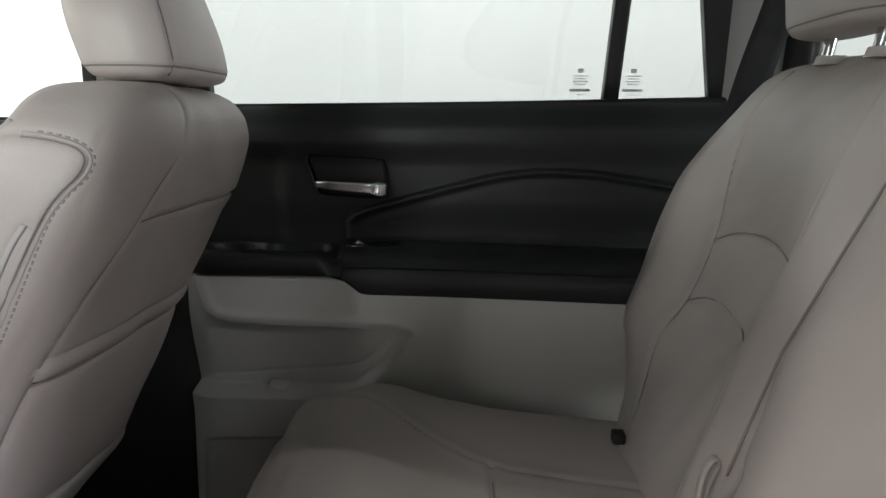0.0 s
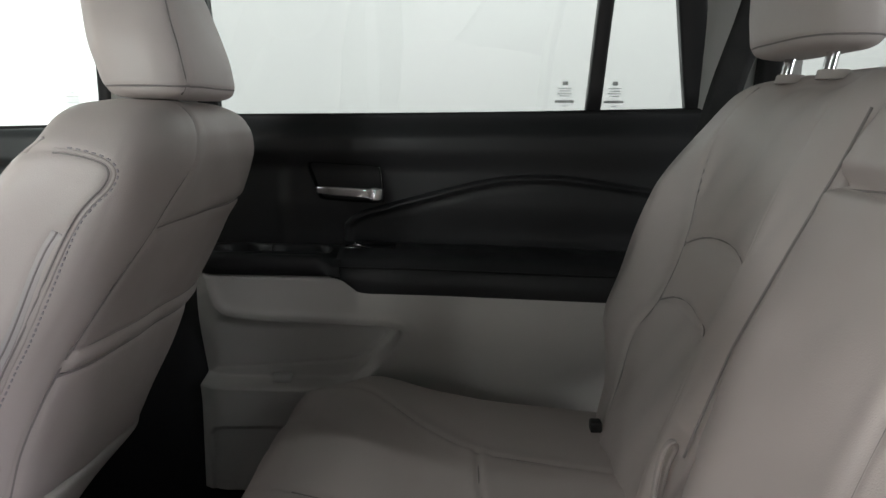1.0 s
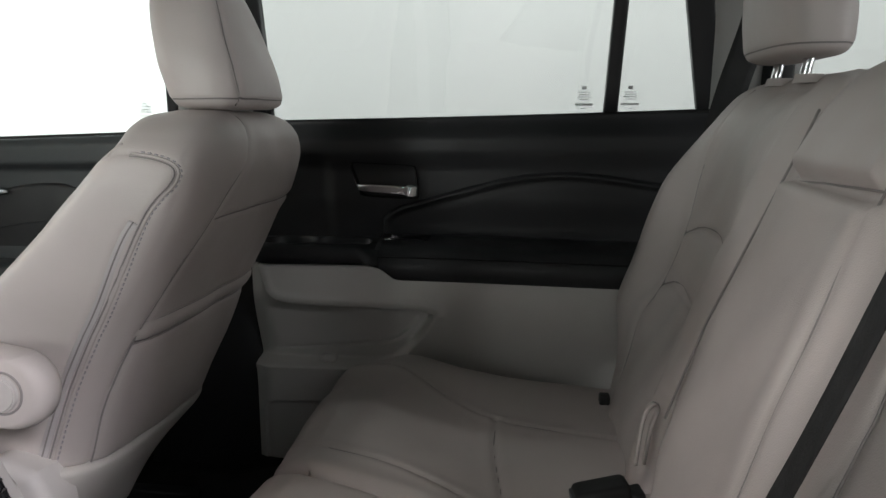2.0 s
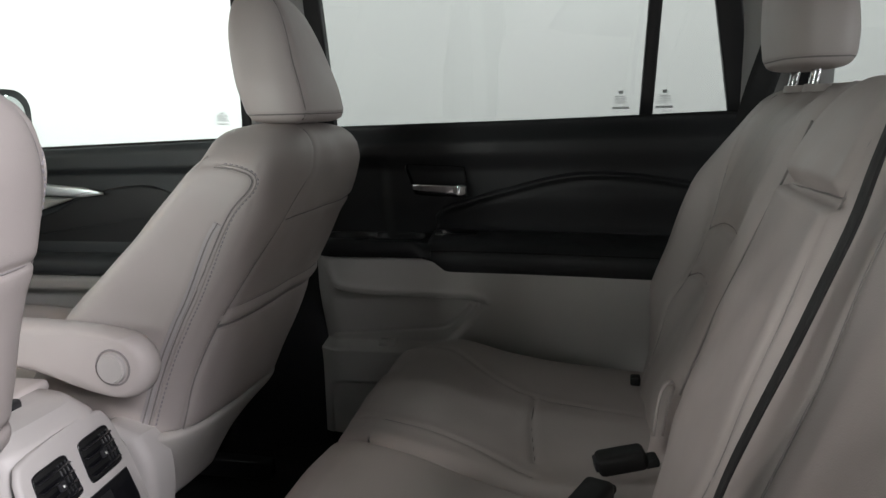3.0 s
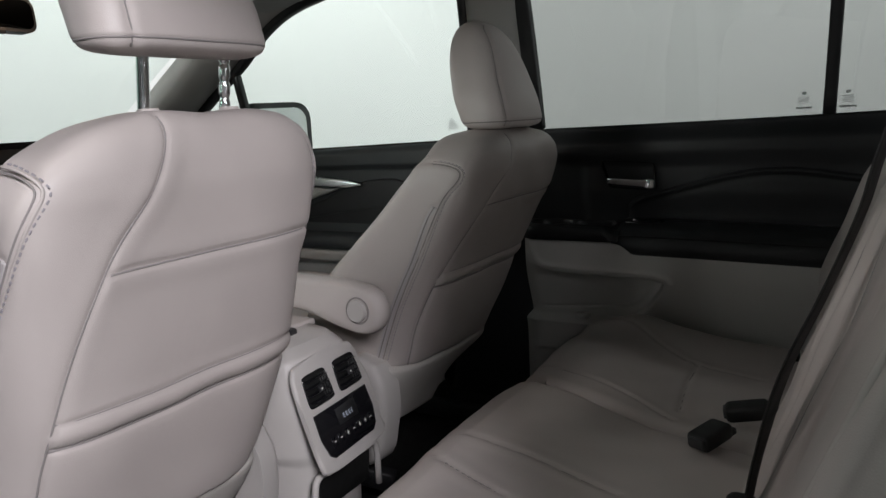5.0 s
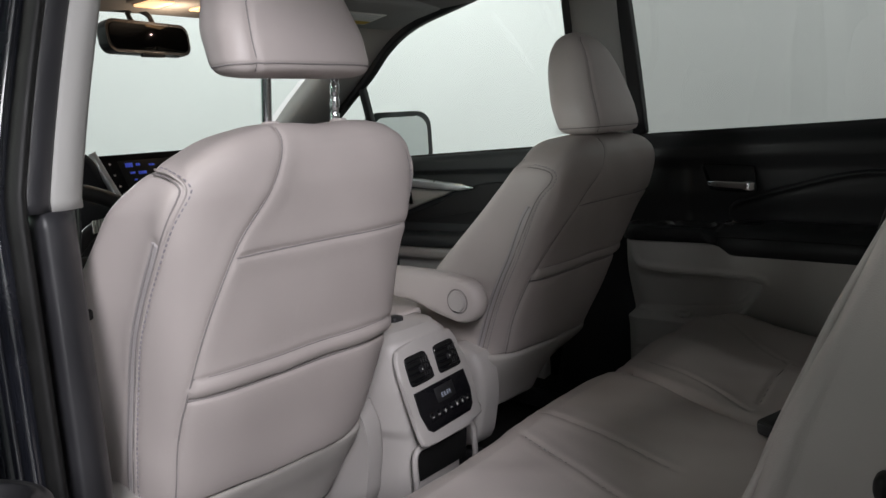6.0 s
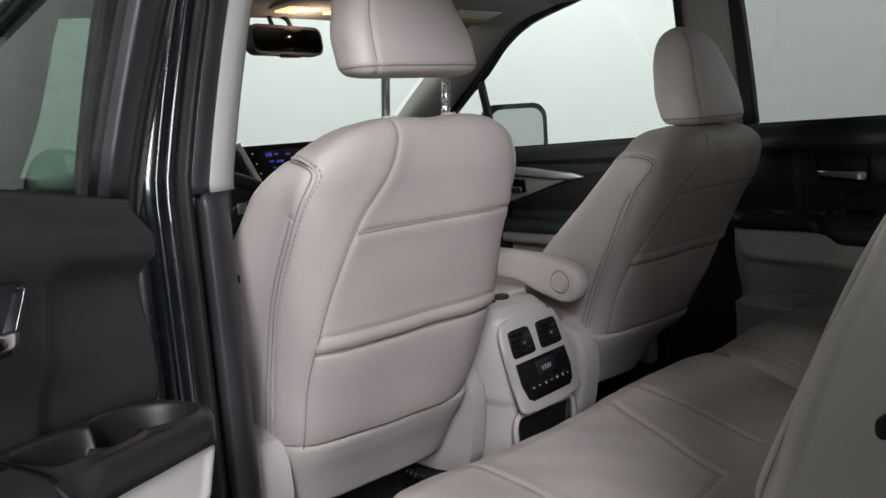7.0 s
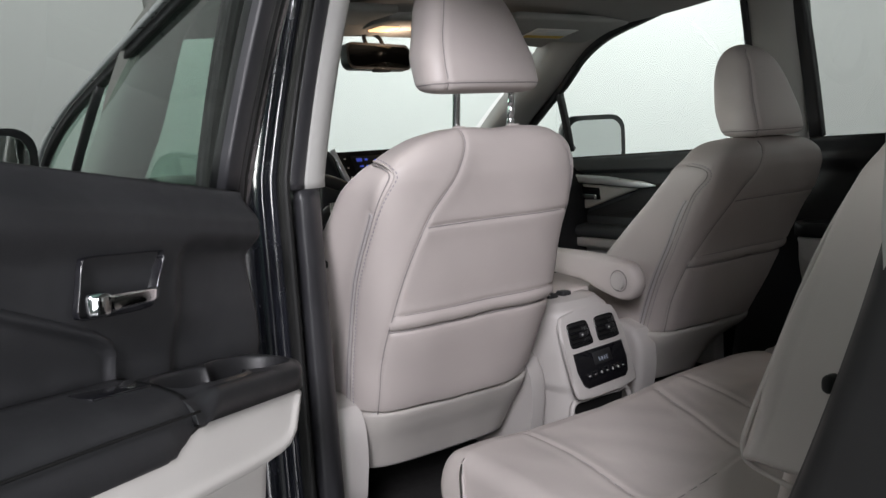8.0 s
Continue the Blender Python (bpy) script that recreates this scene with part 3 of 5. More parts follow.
        # printed mark: lines of unreadable print and a bar
        x = 0.233 if a0 < 0 else 0.313
        for k, (w, h, z) in enumerate(((0.008, 0.006, 1.253), (0.024, 0.0014, 1.245), (0.018, 0.0014, 1.241), (0.024, 0.0014, 1.237), (0.017, 0.0014, 1.233), (0.031, 0.0042, 1.224), (0.010, 0.0012, 1.217))):
            if right:
                bm = bmesh.new()
                rbox(bm, (x + 0.018 - w / 2, side_y(z) - 0.0024, z - h / 2), (x + 0.018 + w / 2, side_y(z) - 0.0016, z + h / 2), 0)
                part("printed_mark", bm, GREY_INK, p, "small grey printed safety mark", smooth=False)
    if angle:
        # swung about its hinges, whose axis stands a little out of true
        swing = Matrix.Translation((-0.302, -0.965, 1.051)) @ pose(0, 0, 0, 0, 0, angle) @ Matrix.Rotation(-0.138, 4, "Y") @ Matrix.Rotation(-0.016, 4, "X")
        d.matrix_basis = swing @ Matrix.Translation(-Vector((-0.370, -0.925, 1.05))) @ Matrix.Translation(hinge)
    return d


build_rear_door("door_1", True, "closed rear car door with black upper and pale grey lower lining")
build_rear_door("door_2", False, "open rear car door with black lining, cup holders and tinted window", -53.3)


# ---- upholstery ----
def shell_rings(rows, nu, zs, n_exp=4.0, y_mid=0.0):
    """Rounded-box sections stacked by height. rows: z, rear x, front x, half width."""
    xr, xf, hw = lerp_rows(rows, zs)
    a = np.linspace(0, 2 * np.pi, nu, endpoint=False)
    # even spacing round the section
    c, s = np.cos(a), np.sin(a)
    cy = np.sign(s) * np.abs(s) ** (2 / n_exp)
    cx = np.sign(c) * np.abs(c) ** (2 / n_exp)
    fine = np.stack([cx, cy], -1)
    seg = np.linalg.norm(np.diff(np.vstack([fine, fine[:1]]) * [0.6, 1.5], axis=0), axis=1)
    cum = np.concatenate([[0], np.cumsum(seg)])
    pick = np.linspace(0, cum[-1], nu, endpoint=False)
    wrap = np.vstack([fine, fine[:1]])
    cx, cy = np.interp(pick, cum, wrap[:, 0]), np.interp(pick, cum, wrap[:, 1])
    mid, half = (xr + xf) / 2, (xr - xf) / 2
    P = np.empty((len(zs), nu, 3))
    P[:, :, 0] = mid[:, None] + half[:, None] * cx[None, :]
    P[:, :, 1] = y_mid + hw[:, None] * cy[None, :]
    P[:, :, 2] = zs[:, None]
    return P


def push(P, amount, around=True):
    return P + normals(P, around) * amount[:, :, None]


def outward(P, around=True):
    """+1 where the grid's normals already point away from the middle, else -1."""
    c = P.mean((0, 1))
    return 1.0 if np.sum(normals(P, around) * (P - c)) > 0 else -1.0


def stitches(name, P, line, side, parent, gap=0.0078, size=0.0044, lift=0.0008):
    """A row of thread stitches lying on a flank along a line of (x, z)."""
    pts = np.array([face_at(P, x, z, side, 0, 1) for x, z in smooth_path(line, 300)])
    for _ in range(20):
        pts[1:-1] = (pts[:-2] + 2 * pts[1:-1] + pts[2:]) / 4
    pts[:, 1] += lift * side
    cum = np.concatenate([[0], np.cumsum(np.linalg.norm(np.diff(pts, axis=0), axis=1))])
    at = np.arange(gap, cum[-1] - gap, gap)
    spot = lambda s: Vector([np.interp(s, cum, pts[:, k]) for k in range(3)])
    bm = bmesh.new()
    for s0 in at:
        p, q = spot(s0 - size / 2), spot(s0 + size / 2)
        m = Matrix.Translation((p + q) / 2) @ (q - p).to_track_quat("X", "Z").to_matrix().to_4x4()
        rbox(bm, (-size / 2, -0.0009, -0.0009), (size / 2, 0.0009, 0.0009), 0.0004, 1, m)
    return part(name, bm, THREAD, parent, "row of grey thread stitches")


def headrest(parent, y0, z0, x0, label, lean=0.0, top=0.182, wide=1.0, deep=0.0):
    """A padded block, narrower at its top, with side seams; two steel posts under it."""
    zs = np.concatenate([np.linspace(0, 0.02, 8, endpoint=False), np.linspace(0.02, top - 0.05, 26, endpoint=False), top - 0.05 + 0.05 * np.sin(np.linspace(0, np.pi / 2, 18))])
    rows = [(0.0, 0.016, -0.026, 0.094), (0.004, 0.030, -0.044, 0.110), (0.014, 0.040, -0.052, 0.119), (0.05, 0.046, -0.056, 0.119), (0.10, 0.044, -0.054, 0.104),
            (top - 0.045, 0.037, -0.047, 0.080), (top - 0.02, 0.027, -0.036, 0.063), (top - 0.006, 0.013, -0.022, 0.042), (top, 0.0, -0.010, 0.018)]
    rows = [(z, xr + deep * min(1.0, (top - z) / 0.05), xf - 4 * deep * min(1.0, (top - z) / 0.12), hw * wide) for z, xr, xf, hw in rows]
    P = shell_rings(rows, 150, zs, 3.2)
    seam = [(-0.090 * wide, 0.004), (-0.091 * wide, 0.05), (-0.080 * wide, 0.10), (-0.050 * wide, top - 0.03), (-0.030 * wide, top - 0.012)]
    d = dist_path(P[:, :, 1], P[:, :, 2], smooth_path(seam, 30).tolist())
    g = groove(d, 0.0026, 0.0022, 0.0009, 0.009) * (P[:, :, 0] > 0.0)
    g += groove(np.abs(P[:, :, 2] - 0.012), 0.0022, 0.0016, 0.0006, 0.008)
    g += 0.0012 * np.sin(P[:, :, 1] * 40 + 1.3) * np.sin(P[:, :, 2] * 33)
    P = push(P, g * outward(P))
    P[:, :, 0] += lean * P[:, :, 2]
    P += np.array([x0, y0, z0])
    h = grid("headrest", P, LEATHER, parent, label, around=True, caps=(True, True))
    # dark cords shade the side seam and the bottom welt
    cord("sewn_seam", P, [(y0 + a, z0 + b) for a, b in seam], 1, h, r=0.0010)
    ring = P[int(np.argmin(np.abs(zs - 0.012)))]
    sweep("bottom_welt", np.vstack([ring, ring[:1]]), circle(0.0013, 6), SEAM, h, "dark cord shading the sewn welt", caps=False)
    return h


def steel_post(parent, x, y, z0, z1, lean, notches=False):
    n = 40
    f = np.linspace(0, 1, n)
    pts = np.stack([x + lean * (z0 + (z1 - z0) * f - z1), np.full(n, y), z0 + (z1 - z0) * f], -1)
    k = np.ones(n)
    if notches:
        k = 1 - 0.22 * (np.sin(f * 34) > 0.75)
    return sweep("headrest_post", pts, circle(0.0068, 14), STEEL, parent, "bright steel headrest post", up=(0, 1, 0), scale=k)


def front_seat(name, y0, head_z, label, notched, squash=1.0):
    s = thing(name, (-0.55, y0, 0.50), label, "car seat", "front seats")
    top, low = 1.274, 0.775
    driver = squash == 1.0
    if driver:
        rows = [(0.700, -0.395, -0.78, 0.190), (0.775, -0.352, -0.735, 0.205), (0.85, -0.326, -0.675, 0.211), (0.95, -0.288, -0.59, 0.217), (1.05, -0.258, -0.50, 0.217), (1.12, -0.240, -0.43, 0.217),
                (1.17, -0.230, -0.385, 0.215), (1.20, -0.226, -0.358, 0.209), (1.222, -0.226, -0.338, 0.199), (1.242, -0.229, -0.324, 0.181), (1.256, -0.235, -0.318, 0.155), (1.266, -0.244, -0.312, 0.122), (1.272, -0.256, -0.302, 0.075), (1.274, -0.270, -0.292, 0.02)]
    else:
        rows = [(0.700, -0.395, -0.69, 0.190), (0.775, -0.360, -0.68, 0.205), (0.85, -0.332, -0.637, 0.211), (0.95, -0.288, -0.559, 0.217), (1.011, -0.260, -0.502, 0.217), (1.072, -0.234, -0.449, 0.217), (1.133, -0.211, -0.397, 0.217),
                (1.17, -0.203, -0.366, 0.215), (1.20, -0.198, -0.345, 0.209), (1.222, -0.199, -0.328, 0.199), (1.242, -0.204, -0.322, 0.181), (1.256, -0.212, -0.316, 0.155), (1.266, -0.224, -0.310, 0.122), (1.272, -0.240, -0.300, 0.075), (1.274, -0.258, -0.285, 0.02)]
    zs = np.concatenate([np.linspace(low, 1.17, 118, endpoint=False), 1.17 + (top - 1.17) * np.sin(np.linspace(0, np.pi / 2, 44))])
    P = shell_rings(rows, 300, zs, 4.2)
    Y, Z, X = P[:, :, 1], P[:, :, 2], P[:, :, 0]
    # the bolsters spread towards the front
    spread = np.where((P[:, :, 1] < 0) & driver, 0.19, 0.085)
    P[:, :, 1] *= 1 + spread * ease(P[:, :, 0] - np.interp(zs, [r[0] for r in rows], [(r[1] + r[2]) / 2 for r in rows])[:, None], 0.03, -0.10)
    # the driver's outer shoulder is rounder
    if driver:
        P[:, :, 2] -= (0.011 * ease(-P[:, :, 1], 0.05, 0.17) + 0.006 * ease(-P[:, :, 1], -0.16, -0.02)) * ease(P[:, :, 2], 1.16, 1.24)
    # the flank away from the near doorway tucks in towards the floor
    P[:, :, 1] *= np.where(P[:, :, 1] > 0, (0.965 if driver else 1.0) - (0.02 if driver else 0.12) * ease(P[:, :, 2], 0.96, 0.78), 1.0)
    Y, Z, X = P[:, :, 1], P[:, :, 2], P[:, :, 0]
    N = normals(P, True) * outward(P)
    rear = N[:, :, 0] > 0.25
    leftseam = [(-0.055, 1.275), (-0.062, 1.235), (-0.088, 1.185), (-0.132, 1.125), (-0.160, 1.05), (-0.178, 0.958), (-0.182, 0.86), (-0.176, 0.77)]
    rightseam = [(0.150, 1.26), (0.178, 1.20), (0.192, 1.117), (0.196, 0.95), (0.194, 0.77)]
    ls, rs = smooth_path(leftseam, 40).tolist(), smooth_path(rightseam, 30).tolist()
    g = np.where(rear, groove(dist_path(Y, Z, ls), 0.0026, 0.0026, 0.0012, 0.012), 0)
    g += np.where(rear, groove(dist_path(Y, Z, rs), 0.0026, 0.0022, 0.001, 0.012), 0)
    inner = (Y > np.interp(Z, [0.77, 0.86, 0.948, 1.04, 1.119], [-0.176, -0.182, -0.178, -0.161, -0.13])) & (Y < 0.196) & rear
    sag = 0.006 * (1 - (Y / 0.2) ** 2)
    g += np.where(inner, groove(np.abs(Z - 1.110 - 0.002 * np.cos(Y * 7)), 0.0026, 0.0030, 0.0012, 0.012), 0)
    # pocket: rolled band with a deep mouth under it, softly bagging below
    zb = Z - sag * 0.4
    g += np.where(inner, groove(np.abs(zb - 0.962), 0.0022, 0.0022, 0.0010, 0.008) + 0.0045 * np.exp(-((zb - 0.947) / 0.011) ** 2), 0)
    g += np.where(inner, -0.006 * np.exp(-((zb - 0.932) / 0.003) ** 2) + 0.004 * ease(zb, 0.930, 0.917) * np.sin(np.clip((zb - 0.775) / 0.157, 0, 1) * np.pi) ** 0.6, 0)
    # side seams with the airbag slit ahead of them
    if driver:
        run = [(-0.437, 0.762), (-0.395, 0.890), (-0.353, 1.000), (-0.315, 1.070), (-0.283, 1.120), (-0.258, 1.162), (-0.245, 1.188), (-0.244, 1.203), (-0.256, 1.215), (-0.288, 1.223), (-0.33, 1.219)]
    else:
        run = [(-0.430, 0.762), (-0.380, 0.883), (-0.326, 0.987), (-0.274, 1.111), (-0.252, 1.148), (-0.236, 1.168), (-0.230, 1.188), (-0.242, 1.203), (-0.282, 1.213), (-0.33, 1.210)]
    sideline = smooth_path(run, 60).tolist()
    flank = (N[:, :, 0] <= 0.55) & (np.abs(Y) > 0.1)
    g += np.where(flank, groove(dist_path(X, Z, sideline), 0.0026, 0.0024, 0.0012, 0.010), 0)
    slit = [(x - 0.014, z) for x, z in smooth_path(run[:5] + [(-0.272, 1.139)] if driver else run[:3] + [(-0.288, 1.085), (-0.270, 1.118)], 30).tolist()]
    g += np.where(flank, -0.004 * np.exp(-(dist_path(X, Z, slit) / 0.006) ** 2), 0)
    # soft unevenness of the padding
    g += 0.0018 * np.sin(Y * 23 + 0.7) * np.sin(Z * 19 + y0) + 0.0010 * np.sin(Y * 51 + Z * 37)
    P2 = P + N * g[:, :, None]
    P2[:, :, 1] += y0
    back = grid("backrest", P2, LEATHER, s, "light grey leather backrest with a rear pocket", around=True, caps=(True, True))
    # dark cords put shade into the seams, pocket mouth and hem
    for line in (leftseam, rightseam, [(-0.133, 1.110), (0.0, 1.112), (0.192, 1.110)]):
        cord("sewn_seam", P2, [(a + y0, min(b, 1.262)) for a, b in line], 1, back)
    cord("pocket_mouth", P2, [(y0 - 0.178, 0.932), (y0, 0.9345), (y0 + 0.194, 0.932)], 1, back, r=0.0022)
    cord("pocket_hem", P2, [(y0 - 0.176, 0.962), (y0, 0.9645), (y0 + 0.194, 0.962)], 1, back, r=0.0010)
    for side in (-1, 1):
        line = np.array(sideline[:54])
        tan = np.gradient(line, axis=0)
        tan /= np.linalg.norm(tan, axis=1)[:, None]
        away = np.stack([tan[:, 1], -tan[:, 0]], -1)
        lab = (line + np.interp(line[:, 1], [1.06, 1.14], [0.0058, 0.0028])[:, None] * away).tolist()
        stitches("stitching", P2, lab, side, back)
        tape = np.array([face_at(P2, x, z, side, 0, 1) for x, z in slit])
        for _ in range(4):
            tape[1:-1] = (tape[:-2] + 2 * tape[1:-1] + tape[2:]) / 4
        sweep("airbag_flap", tape, rrect(0.004, 0.013, 0.0015), ZIPTAPE, back, "lilac grey sewn side flap", up=(1, 0, 0.5))
        # dark cord for the shade inside the slit
        sweep("flap_slit", tape + np.array([0.0, side * 0.0022, 0.0]), circle(0.0011, 6), SEAM, back, "dark cord shading the slit", up=(1, 0, 0.5))
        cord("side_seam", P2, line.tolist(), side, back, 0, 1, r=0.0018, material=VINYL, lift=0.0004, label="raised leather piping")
        # a second dark cord shades the valley next to the piping
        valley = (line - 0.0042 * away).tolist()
        cord("seam_valley", P2, valley, side, back, 0, 1, r=0.0012, material=SEAM, label="dark cord shading the seam beside the piping")
        rim = [(np.interp(z, [r[0] for r in rows], [r[2] for r in rows]) + 0.010 + 0.02 * max(0.0, z - 1.19) / 0.04, z) for z in np.linspace(0.80, 1.196 if driver else 1.226, 30)]
        cord("front_piping", P2, rim, side, back, 0, 1, r=0.0022, material=VINYL, lift=0.0010, label="raised leather piping")
    if not driver:
        for o in (back, *back.children):
            co = np.empty(len(o.data.vertices) * 3)
            o.data.vertices.foreach_get("co", co)
            z = co[2::3]
            co[2::3] = np.where(z > 0.95, 0.95 + (z - 0.95) * squash, z)
            o.data.vertices.foreach_set("co", co)
            o.data.update()
    # lower back board and plastic side shields
    def tuck(P):
        if not driver:
            P[:, :, 1] = y0 + (P[:, :, 1] - y0) * np.where(P[:, :, 1] > y0, 0.86, 1.10)
            P[:, :, 0] -= 0.13 * ease(P[:, :, 1] - y0, -0.02, 0.16) * ease(P[:, :, 2], 0.76, 0.64)
        return P

    rows_l = [(0.640, -0.435, -0.74, 0.186), (0.70, -0.401, -0.72, 0.196), (0.745, -0.372, -0.69, 0.201), (0.768, -0.362, -0.67, 0.200), (0.774, -0.370, -0.66, 0.196)]
    grid("lower_back_panel", tuck(shell_rings(rows_l, 120, np.linspace(0.640, 0.774, 26), 4.5, y0)), BOARD, s, "grey fabric-faced lower back board", around=True, caps=(True, True))
    for sy in (-1, 1):
        prof = [(-0.415, 0.785), (-0.395, 0.740), (-0.400, 0.66), (-0.44, 0.58), (-0.62, 0.56), (-0.95, 0.58), (-0.98, 0.68), (-0.72, 0.72), (-0.52, 0.77), (-0.47, 0.80)]
        if sy > 0 and not driver:
            prof = [(-0.62, 0.70), (-0.60, 0.66), (-0.62, 0.60), (-0.66, 0.57), (-0.95, 0.58), (-0.98, 0.68), (-0.72, 0.72), (-0.58, 0.74)]
        ya = y0 + sy * 0.195
        slab("side_shield", smooth_path(prof + prof[:1], 48)[:-1].tolist(), 0.050, lambda u, v, w, sy=sy, ya=ya: (u - w * 0.12, ya + sy * w, v), PLAST_L, s, 0.016, 4, "grey moulded seat side shield")
    # cushion
    xs, ys = np.linspace(-1.06, -0.56, 60), np.linspace(-0.245, 0.245, 50)
    X3, Y3 = np.meshgrid(xs, ys)
    Z3 = 0.80 + 0.035 * ease(np.abs(Y3), 0.13, 0.21) - 0.10 * ease(np.abs(Y3), 0.20, 0.245) - 0.09 * ease(X3, -0.98, -1.06) + 0.02 * ease(X3, -0.6, -0.95)
    P3 = np.stack([X3, Y3 + y0, Z3], -1)
    rim = P3.copy()
    rim[:, :, 2] = 0.64
    P3 = np.concatenate([rim[:1], P3, rim[-1:]], 0)
    rim = P3.copy()
    rim[:, :, 2] = 0.64
    P3 = np.concatenate([rim[:, :1], P3, rim[:, -1:]], 1)
    grid("cushion", P3, LEATHER, s, "light grey leather cushion")
    for sy in (-1, 1):
        sweep("seat_rail", [(-0.98, y0 + sy * 0.19, 0.54), (-0.42, y0 + sy * 0.19, 0.53)], rrect(0.03, 0.04, 0.005), PLAST_D, s, n=4)
    for k in range(3 if driver else 0):
        sweep("seat_wire", [(-0.47 - 0.012 * k, y0 + 0.10, 0.60), (-0.455, y0 + 0.16 + 0.015 * k, 0.575), (-0.47, y0 + 0.21, 0.560 + 0.008 * k), (-0.52, y0 + 0.25 + 0.01 * k, 0.540)], circle(0.0075 - 0.001 * k, 8), RUBBER, s, "black ribbed wiring", n=40, scale=1 + 0.14 * np.sign(np.sin(np.arange(40) * 1.6)))
    h = headrest(s, y0 + (0.004 if notched else 0.017), head_z, -0.260 if notched else -0.238, "light grey leather headrest", -0.30, 0.206, 0.985 if notched else 0.92, 0.0 if notched else 0.004)
    for sy in (-1, 1):
        steel_post(h, -0.284, y0 + 0.028 + sy * 0.060, 1.235, head_z + 0.02, 0.12, notched and sy > 0)
        if not driver:
            continue
        bm = bmesh.new()
        bmesh.ops.create_cone(bm, cap_ends=True, segments=20, radius1=0.014, radius2=0.011, depth=0.010, matrix=Matrix.Translation((-0.286, y0 + 0.028 + sy * 0.060, 1.266)))
        part("post_collar", bm, VINYL, back)
    return s


front_seat("front_seat", -0.428, 1.326, "light grey leather driver seat with a raised headrest", True)
PASS = front_seat("front_seat", 0.348, 1.216, "light grey leather passenger seat with its headrest down", False, 0.82)


def seat_armrest():
    """Fold-down armrest on the passenger seat's inner flank: a club shape with a round pivot cap."""
    c, r = (-0.386, 0.913), 0.043
    prof = []
    for a in np.linspace(-100, 78, 18):
        prof.append((c[0] + r * math.cos(radians(a)), c[1] + r * math.sin(radians(a))))
    prof += [(-0.43, 0.964), (-0.52, 0.969), (-0.68, 0.968), (-0.76, 0.962), (-0.775, 0.948), (-0.765, 0.932), (-0.70, 0.922), (-0.54, 0.904), (-0.44, 0.880)]
    prof = smooth_path(prof + prof[:1], 90)[:-1]
    mid = np.array([-0.5, 0.925])
    rows = []
    for off, y in ((0.012, 0.072), (0.003, 0.068), (0.0, 0.062), (0.0, 0.048), (0.003, 0.040), (0.009, 0.034), (0.016, 0.032), (0.045, 0.031)):
        d = prof - mid
        ln = np.linalg.norm(d, axis=1)[:, None]
        q = prof - d / ln * np.minimum(off, ln * 0.9)
        if off > 0.03:
            q = mid + (prof - mid) * 0.2
        rows.append(np.stack([q[:, 0], np.full(len(q), y), q[:, 1]], -1))
    arm = grid("armrest", rows, VINYL, PASS, "light grey padded armrest", around=True, caps=(True, True))
    bm = bmesh.new()
    bmesh.ops.create_cone(bm, cap_ends=True, segments=48, radius1=0.021, radius2=0.019, depth=0.007, matrix=Matrix.Translation((c[0] - 0.006, 0.028, c[1] + 0.002)) @ pose(0, 0, 0, 90))
    bmesh.ops.bevel(bm, geom=[e for e in bm.edges if e.calc_length() < 0.01], offset=0.0015, segments=2, affect="EDGES")
    part("pivot_cap", bm, PLAST_L, arm, "round grey pivot cap")
    # dark ring for the shade in the groove round the cap
    ring = [(c[0] - 0.006 + 0.0235 * math.cos(a), 0.0315, c[1] + 0.002 + 0.0235 * math.sin(a)) for a in np.linspace(0, 2 * np.pi, 40)]
    sweep("cap_groove", ring, circle(0.0014, 6), SEAM, arm, up=(0, 1, 0), caps=False)


seat_armrest()


# ---- rear bench: 40 part and 60 part, each with cushion and backrest ----
def cushion_z(X, Y):
    """Height of the bench cushion: rolled front, hollow seats, raised outer bolsters."""
    Z = 0.786 - 0.012 * ease(X, -0.02, 0.14) - 0.012 * ease(X, 0.14, 0.32) + 0.016 * ease(Y, 0.16, 0.30) * ease(X, 0.06, -0.06)
    Z -= 0.024 * ease(X, -0.02, -0.13) * ease(Y, 0.34, 0.56)
    for yc, hw in ((0.31, 0.19), (-0.38, 0.19)):
        Z -= 0.006 * np.exp(-((Y - yc) / hw) ** 4)
    Z += 0.015 * np.exp(-((Y - 0.52) / 0.06) ** 2) * ease(X, 0.20, 0.0)
    Z += 0.006 * np.exp(-((Y + 0.55) / 0.06) ** 2) * ease(X, 0.20, 0.0)
    Z += 0.008 * np.exp(-((Y - MID) / 0.13) ** 4)
    return Z


def cushion_split(x):
    """Where the two cushions meet, slanting inwards to the rear."""
    return np.interp(x, [-0.17, -0.078, 0.138, 0.33], [0.195, 0.155, 0.059, 0.040])


def back_split(z):
    """Where the two backrests meet."""
    return np.interp(z, [0.70, 0.90, 0.98, 1.08, 1.16, 1.25], [0.140, 0.155, 0.158, 0.135, 0.114, 0.10])


